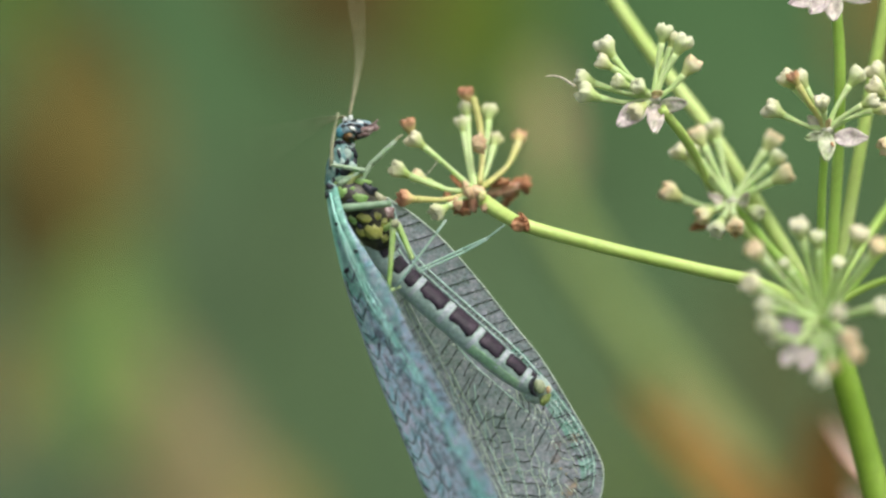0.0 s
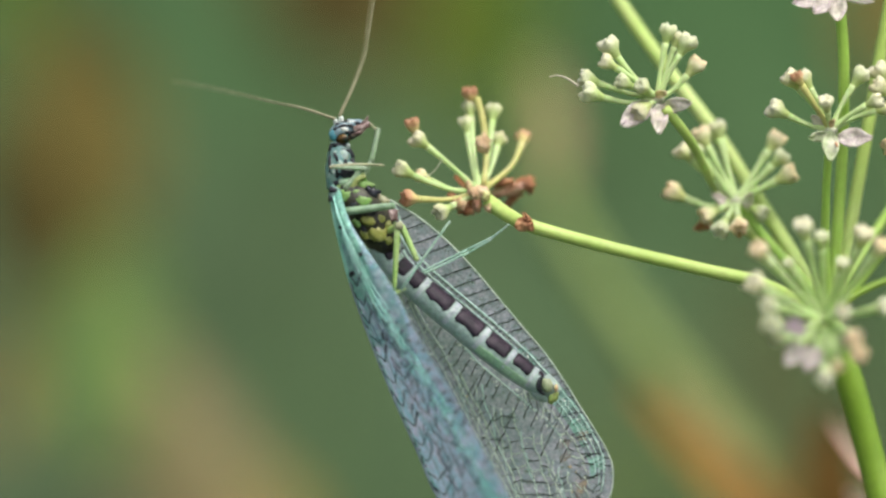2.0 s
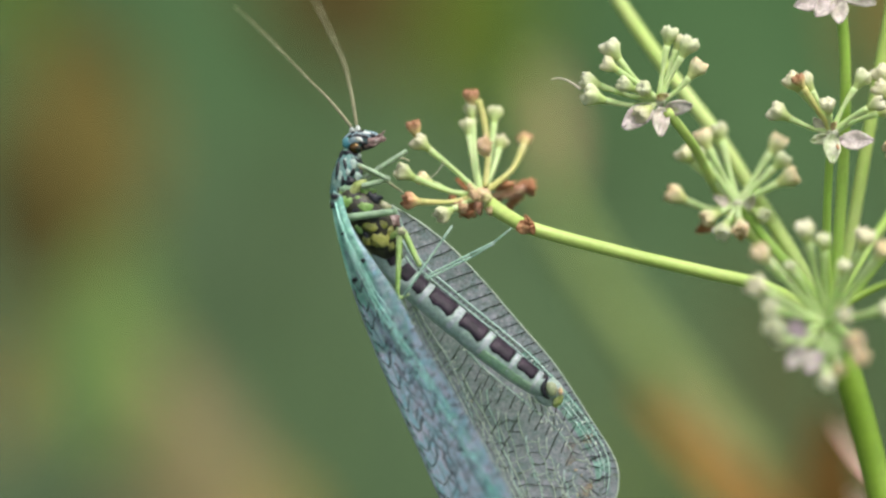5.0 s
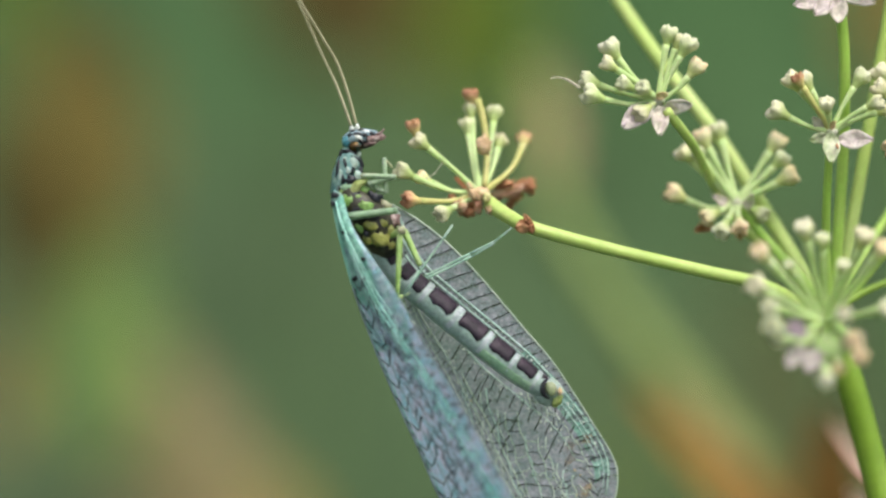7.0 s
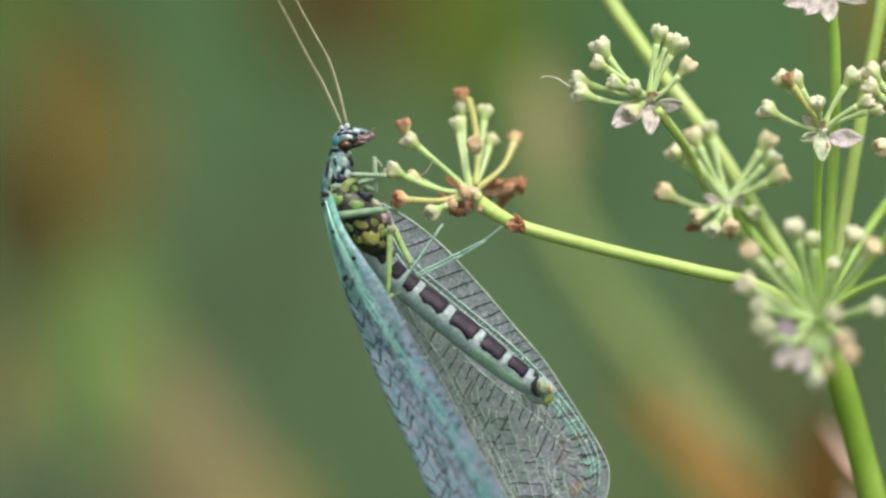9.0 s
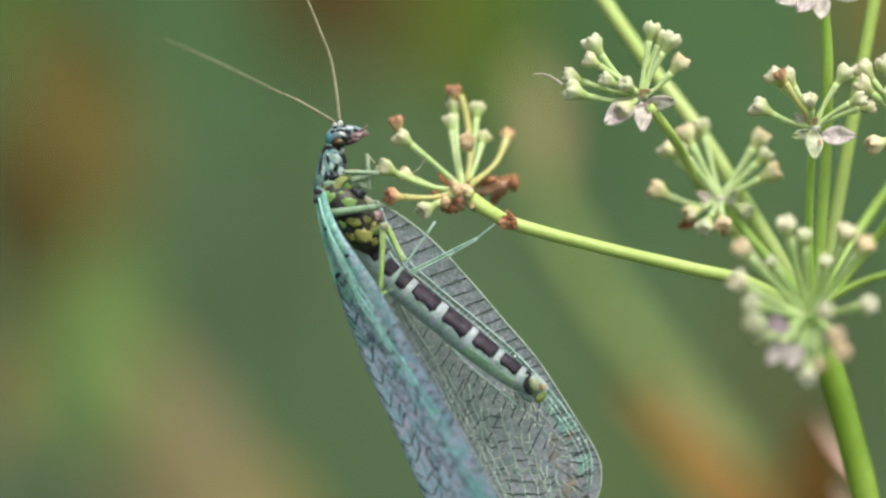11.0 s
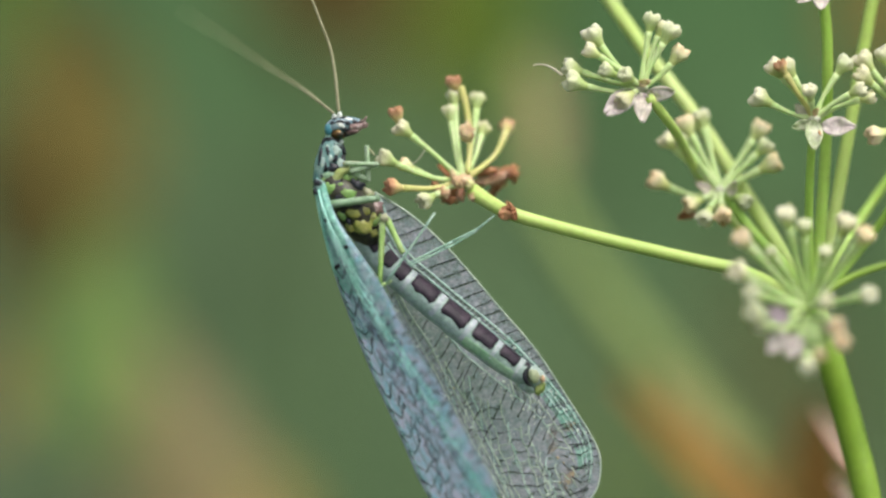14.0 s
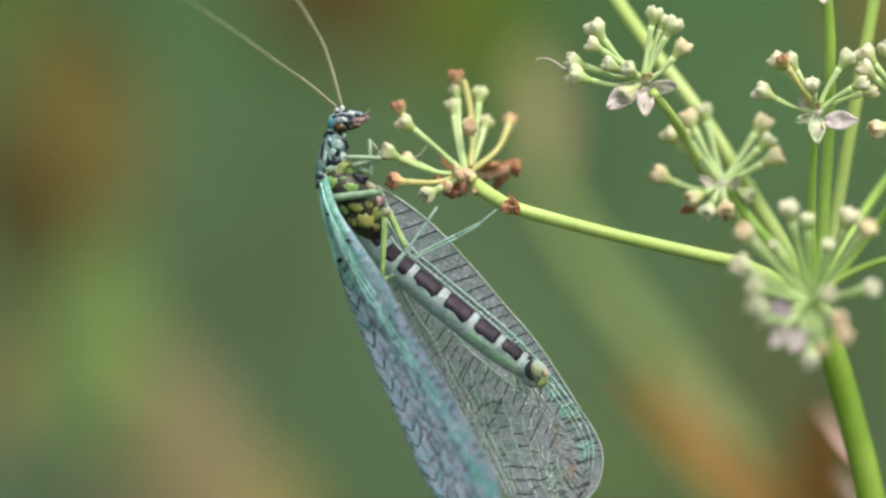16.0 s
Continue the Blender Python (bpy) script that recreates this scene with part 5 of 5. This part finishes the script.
marks([(631, 313, 8, 11, 0), (625, 290, 6, 11, 10), (631, 273, 6, 5, 0), (603, 310, 4, 9, 5), (610, 285, 4, 7, 10), (616, 302, 4, 6, 0), (612, 332, 6, 4, 0), (600, 330, 4, 8, 0)], line, girth, PALE_PATCH, neck, "neck_patch", "pale mint patch", 0.8, 0.12)
line = flow([(613, 257, 0), (622, 247, -0.05), (640, 242, -0.05), (657, 240, -0.05), (667, 239, 0)], 5)
girth = [float(r[0]) for r in flow([[9], [15], [14.5], [11], [7]], 5)]
head = part("head", tube(bmesh.new(), [at(*p) for p in line], [U * r for r in girth], 18, 2, 0.05, 0.1), FACE, lacewing, "blue-white head with black marks", SHOULDER)
marks([(650, 250, 12, 5, 5), (631, 238, 7, 4, -10), (658, 238, 6, 4, 10), (645, 239, 4.5, 3.5, 0), (620, 240, 5, 4, 0), (646, 258, 14, 5, -12), (640, 250, 5, 4, 0), (655, 245, 7, 4, 0), (637, 231, 6, 3, -15), (624, 233, 4, 3, 0)], line, girth, INK, head, "face_mark", "black face mark", 0.9)
marks([(633, 243, 6, 4, 20), (648, 233, 7, 2.5, 8), (629, 229, 5, 3, 0)], line, girth, WHITE_KNOB, head, "face_patch", "white face patch", 0.8, 0.3)
marks([(614, 250, 9, 11, 15), (622, 266, 8, 5, -20)], line, girth, TEAL, head, "cheek", "teal-blue cheek", 0.2)
part("eye", ball(bmesh.new(), at(629, 260, -0.25), (13 * U, 9 * U, 10.5 * U), None, 18, 12), EYE_SKIN, head, "bronze-green compound eye")
part("eye", ball(bmesh.new(), at(627, 256, 0.27), (14 * U, 10 * U, 13 * U), None, 18, 12), EYE_SKIN, head, "bronze-green compound eye")
part("mandible", rod(bmesh.new(), [(652, 246, -0.15), (666, 245, -0.2), (678, 239, -0.1)], 17, 7, 10), MOUTH, head, "reddish-brown jaw")
part("mandible", rod(bmesh.new(), [(646, 254, -0.1), (658, 254, -0.2), (670, 248, -0.15)], 12, 6, 10), MOUTH, head, "reddish-brown jaw")
part("palp", rod(bmesh.new(), [(664, 240, -0.2), (675, 234, -0.25), (680, 228, -0.25)], 5, 3, 8), MOUTH, head, "dark palp")
part("palp", rod(bmesh.new(), [(666, 247, -0.2), (678, 246, -0.2), (682, 240, -0.2)], 5, 3, 8), MOUTH, head, "dark palp")
ROOT_A, ROOT_B = (630, 219, -0.12), (621, 222, 0.2)
part("scape", ball(bmesh.new(), at(632, 226, -0.12), (4.6 * U, 4.6 * U, 6.5 * U), None, 12, 8, 0.3), WHITE_KNOB, head, "white antenna base")
part("scape", ball(bmesh.new(), at(622, 229, 0.2), (4.2 * U, 4.6 * U, 6 * U), None, 12, 8, 0.3), WHITE_KNOB, head, "white antenna base")


def antenna(root, lean, curl, size, stout):
    """A long thread of many short joints that bends outwards; it stands upright at rest."""
    pts = flow([(0, 0), (7 * lean, 60), (9 * lean, 112), (4 * lean, 150), (-6 * curl, 212), (-26 * curl, 330), (-58 * curl, 430), (-90 * curl, 500)], 12)
    p0 = at(*root)
    line = [p0 + Vector((p[0] * U, 0, p[1] * U)) * size for p in pts]
    n = len(line) - 1
    return part("antenna", tube(bmesh.new(), line, [U * stout * (3.3 - 2.6 * i / n) * (1 + 0.08 * (i % 2)) for i in range(n + 1)], 8), ANTENNA, head, "straw-coloured thread antenna", p0)


antenna_a = antenna(ROOT_A, 1.0, 1.0, 1.0, 0.9)
antenna_b = antenna(ROOT_B, 0.4, 0.16, 0.82, 0.8)


# ---- what moves ----
# the lacewing: seconds, shift to the right and down in plan units, degrees of turn
BODY = [(0.0, -1.3, -12.3, 1.77), (0.5, -2.9, -8.6, 0.67), (1.0, -1.2, -12.1, 1.66), (1.5, -2.8, -7.5, 0.7), (2.0, -2.6, -6.1, 0.46),
        (2.5, -2.7, -3.0, -0.05), (3.0, -2.6, -1.3, -0.44), (3.5, -2.9, -2.8, 0.18), (4.0, -3.0, -0.3, -0.4), (5.2, -2.0, 0.8, -0.3),
        (6.5, -1.1, 1.5, -0.17), (7.0, 0.0, 0.0, 0.0), (7.5, 0.0, 0.0, 0.0), (8.0, 0.6, 0.1, -0.19), (9.0, -0.5, 0.0, -0.25),
        (11.5, 0.6, 0.3, -0.11), (13.5, -0.1, 1.6, -0.1), (16.0, -0.4, 1.1, 0.0)]
# the head: seconds, degrees
NOD = [(0.0, -2.5), (0.1, -3.9), (0.2, -0.8), (0.3, -5.2), (0.4, -8.2), (0.5, -10.5), (0.6, -14.0), (0.7, -7.4), (0.8, -2.2), (0.9, 2.0),
       (1.0, 4.1), (1.1, 1.7), (1.2, -3.1), (1.3, -11.0), (1.4, -15.2), (1.5, -14.5), (1.6, -14.4), (1.7, -14.2), (1.8, -17.0), (1.9, -16.4),
       (2.0, -11.0), (2.1, -9.2), (2.2, -1.5), (2.3, 0.3), (2.4, -2.5), (2.5, -5.8), (2.6, -7.4), (2.7, -9.3), (2.8, -12.5), (2.9, -14.9),
       (3.0, -10.1), (3.1, -3.2), (3.2, 2.3), (3.3, 4.6), (3.4, 4.4), (3.5, 2.5), (3.7, 4.5), (3.9, 5.0), (4.0, 2.5), (4.2, 1.5),
       (5.2, 1.0), (6.3, 0.5), (7.0, 0.0), (11.0, 0.3), (16.0, 0.0)]
# the antennae: seconds, degrees from upright of the one and of the other, degrees by which the other leans back
SWING = [(0.0, 4.6, -104, -55), (0.1, 30, -40, -35), (0.2, 31, -57, -30), (0.3, 13, -104, -25), (0.4, -24, -121, -25), (0.5, 3, -95, -50),
         (0.6, -15, -30, -35), (0.7, 9, -66, -45), (0.8, 15, -88, -60), (0.9, 24, -17, -40), (1.0, 39, -61, -25), (1.1, 29, -92, -25),
         (1.2, -26, -36, -30), (1.3, -34, -78, -45), (1.4, -5, -21, -30), (1.5, 6, -3, -25), (1.6, -7, -52, -25), (1.7, -50, -77, -25),
         (1.8, -31, -97, -50), (1.9, -25, -110, -55), (2.0, 18, -73, -25), (2.1, 10, -115, -30), (2.2, 12, -92, -55), (2.3, 12, -25, -50),
         (2.4, -25, -30, -35), (2.5, -66, -73, -25), (2.6, -17, -103, -25), (2.7, -3, -126, -30), (2.8, -7, -111, -50), (2.9, -18, -45, -50),
         (3.0, 10, -62, -40), (3.1, 27, -59, -45), (3.2, 9, -34, -45), (3.3, 15, -68, -20), (3.4, -14, -99, -20), (3.5, -42, -63, -45),
         (3.6, 1, -72, -25), (3.7, -8, -4, -20), (3.8, 15, -61, -25), (3.9, 15, -92, -25), (4.0, -9, -82, -45), (4.1, -12, -42, -35),
         (4.2, 18, -78, -30),
         (6.3, -33, -24, -15), (6.4, -16, -60, -25), (6.5, -15, -75, -15), (6.6, -32, -41, -30), (6.7, -32, -35, -25), (6.9, -9, -45, -25),
         (7.0, -22, -22, -15), (7.1, -20, -28, -25), (7.3, -12, -42, -25), (7.5, -14, -24, -25), (7.7, -14, -40, -22), (7.9, -12, -29, -25),
         (8.0, -7, -47, -20), (8.1, -13, -41, -25), (8.3, -17, -34, -25), (8.5, -12, -31, -25), (8.6, -22, -23, -20), (8.7, -15, -36, -30), (8.8, -7, -54, -25),
         (8.9, -13, -42, -22), (9.0, -20, -26, -15), (9.1, -12, -30, -15), (9.2, -10, -44, -20),
         (11.3, -16, -54, -15), (11.4, -24, -53, -15), (11.5, -36, -35, -15), (11.6, -34, -31, -15), (11.7, -17, -46, -20), (11.8, -13.5, -64, -15),
         (11.9, -26, -72, -10), (12.0, -43, -45, -15), (12.1, -40, -42, -15), (12.2, -19, -62, -15), (12.3, -13, -68, -10), (12.4, -27, -49, -20),
         (12.5, -34, -42, -20), (12.6, -32, -36, -20), (12.7, -17, -60, -20), (12.8, -14, -69, -20), (12.9, -28, -50, -20), (13.0, -31, -36, -15),
         (13.1, -18, -48, -20), (13.2, -16, -66, -20), (13.3, -27, -58, -25), (13.4, -42, -30, -15), (13.5, -27, -36, -20), (13.6, -14, -55, -20),
         (13.7, -16, -67, -15), (13.8, -31, -46, -20), (13.9, -25, -37, -15), (14.0, -12, -54, -20), (14.1, -14, -68, -20), (14.2, -39, -52, -20),
         (14.3, -36, -55, -20), (14.4, -33, -38, -20), (14.5, -15, -54, -20), (14.6, -10, -74, -20), (14.7, -23, -76, -25), (14.8, -42, -42, -20),
         (14.9, -33, -49, -25), (15.0, -20, -51, -20), (15.1, -14, -66, -20), (15.2, -27, -62, -25), (15.3, -43, -44, -15), (15.4, -32, -33, -20),
         (15.5, -22, -46, -20), (15.6, -13, -68, -15), (15.7, -25, -67, -20), (15.8, -40, -54, -20), (15.9, -31, -56, -20), (16.0, -21, -52, -20)]
# the forelegs: seconds, the hip's place in plan units, degrees over the level of femur, shin and tarsus
BRUSH = [(0, 648, 333, 60, 45, 45), (0.2, 641, 332, 60, 59, 59), (0.3, 648, 323, 60, 68, 68), (0.4, 651, 331, 55, 84, 135),
         (0.5, 649, 331, 55, 88, 45), (0.6, 651, 318, 60, 35, 35), (0.7, 649, 316, 60, 8, 8), (0.8, 647, 316, 60, 0, 0), (1, 647, 324, 60, 3, 3),
         (1.1, 647, 327, 60, 45, 45), (1.2, 645, 331, 55, 83, 83), (1.3, 652, 319, 55, 95, 105), (1.4, 655, 304, 50, 122, 93),
         (1.5, 651, 316, 52, 100, 95), (1.6, 648, 329, 55, 85, 96), (1.7, 655, 319, 50, 116, 110), (1.8, 658, 294, 55, 130, 100),
         (1.9, 651, 302, 65, 72, 178), (2, 644, 324, 60, 78, 140), (2.1, 644, 329, 55, 90, 118), (2.2, 649, 329, 50, 80, 82),
         (2.4, 648, 326, 50, 68, 68), (2.5, 647, 329, 50, 60, 75), (2.6, 647, 326, 50, 62, 65), (2.7, 644, 325, 55, 84, 84),
         (2.8, 647, 323, 52, 74, 74), (2.9, 645, 318, 58, 50, 55), (3, 645, 319, 58, 20, 22), (3.1, 645, 316, 58, 0, 2), (4.2, 646, 306, 58, 2, 0),
         (6.3, 650, 328, -19, 92, -45), (16, 650, 328, -19, 92, -45)]
# the other one, whose shin and tarsus stay in line; at the end they point away from the eye by so many degrees
WIPE = [(0, 650, 315, 172, 84), (0.1, 654, 316, 165, 80), (0.2, 658, 317, 158, 85), (0.3, 667, 317, 155, 88), (0.4, 670, 310, 139, 60),
        (0.5, 668, 305, 140, 50), (0.6, 668, 309, 135, 70), (0.7, 672, 311, 132, 60), (0.8, 676, 316, 125, 61), (0.9, 678, 324, 132, 12),
        (1, 680, 333, 140, -40), (1.05, 668, 324, 152, 20), (1.1, 656, 316, 165, 85), (1.2, 644, 321, 188, 162), (1.3, 635, 313, 184, 125),
        (1.4, 631, 308, 180, 95), (1.6, 635, 310, 178, 93), (1.7, 635, 311, 180, 115), (1.8, 636, 312, 182, 98), (1.9, 642, 309, 180, 50),
        (2, 646, 307, 178, 2), (2.1, 653, 311, 182, 6), (2.4, 650, 312, 178, 0), (2.5, 664, 323, 160, 0), (2.55, 664, 320, 152, 45),
        (2.6, 664, 318, 145, 82), (2.7, 666, 311, 137, 72), (2.8, 672, 304, 132, 60), (2.9, 669, 307, 130, 79), (3, 673, 314, 125, 72),
        (3.1, 676, 318, 120, 68), (3.2, 679, 318, 118, 70), (3.25, 680, 324, 130, 15), (3.3, 682, 330, 142, -42), (4.2, 682, 320, 142, -42),
        (6.3, 697, 313, 178, -2, 58), (16, 697, 313, 178, -2, 58)]


def value(rows, t, column):
    return float(np.interp(t, [r[0] for r in rows], [r[column] for r in rows]))


def motions():
    walk(lacewing, [(t, Matrix.Translation(SHOULDER + Vector((x * U, 0, -y * U))) @ pose(0, 0, 0, 0, a, 0)) for t, x, y, a in BODY])
    for ob in (neck, head):
        walk(ob, [(t, pose(0, 0, 0, 0, a, 0)) for t, a in NOD])
    rows = list(SWING)
    for k in range(4, 21):        # between the seen swings it goes on at the same beat
        t, calm = 4.2 + 0.1 * k, min(1, k / 12)
        rows.append((t, -16 * calm + 14 * math.sin(15 * t), -58 + 18 * math.sin(15 * t + 2.4), -25))
    for k in range(2, 20):
        t = 9.2 + 0.1 * k
        rows.append((t, -22 + 11 * math.sin(15 * t + 0.5), -47 + 15 * math.sin(15 * t + 2.9), -20))
    rows.sort()
    for ob, root, column in ((antenna_a, ROOT_A, 1), (antenna_b, ROOT_B, 2)):
        p = at(*root) - SHOULDER
        keys = []
        for row in rows:
            t = row[0]
            turn = row[column] - value(NOD, t, 1) - value(BODY, t, 3)
            keys.append((t, pose(p.x, p.y, p.z, max(-62, row[3] * 1.6) if column == 2 else -6, turn, 0)))
        walk(ob, keys)
    for rows_, pieces, w in ((BRUSH, FORELEG, -0.4), (WIPE, FORELEG_OTHER, -0.62)):
        keys = [[] for _ in pieces]
        for row in rows_:
            p = at(row[1], row[2], w) - SHOULDER
            for (ob, long), key, a in zip(pieces, keys, row[3:]):
                away = row[5] if len(pieces) == 2 and len(row) > 5 and ob is pieces[-1][0] else 0
                key.append((row[0], pose(p.x, p.y, p.z, 0, -a, away)))
                p = p + Vector((math.cos(radians(a)), 0, math.sin(radians(a)))) * long * U
        for (ob, long), key in zip(pieces, keys):
            walk(ob, key)
    keys = []                     # the base of the wiping leg leans from the neck to its hip
    for t, u, v, *_ in WIPE:
        a = math.atan2(334 - v, u - 622)
        p = at(u, v, -0.55) - SHOULDER - Vector((math.cos(a), 0, math.sin(a))) * COXA[1] * U
        keys.append((t, pose(p.x, p.y, p.z, 0, -math.degrees(a), 0)))
    walk(COXA[0], keys)


motions()
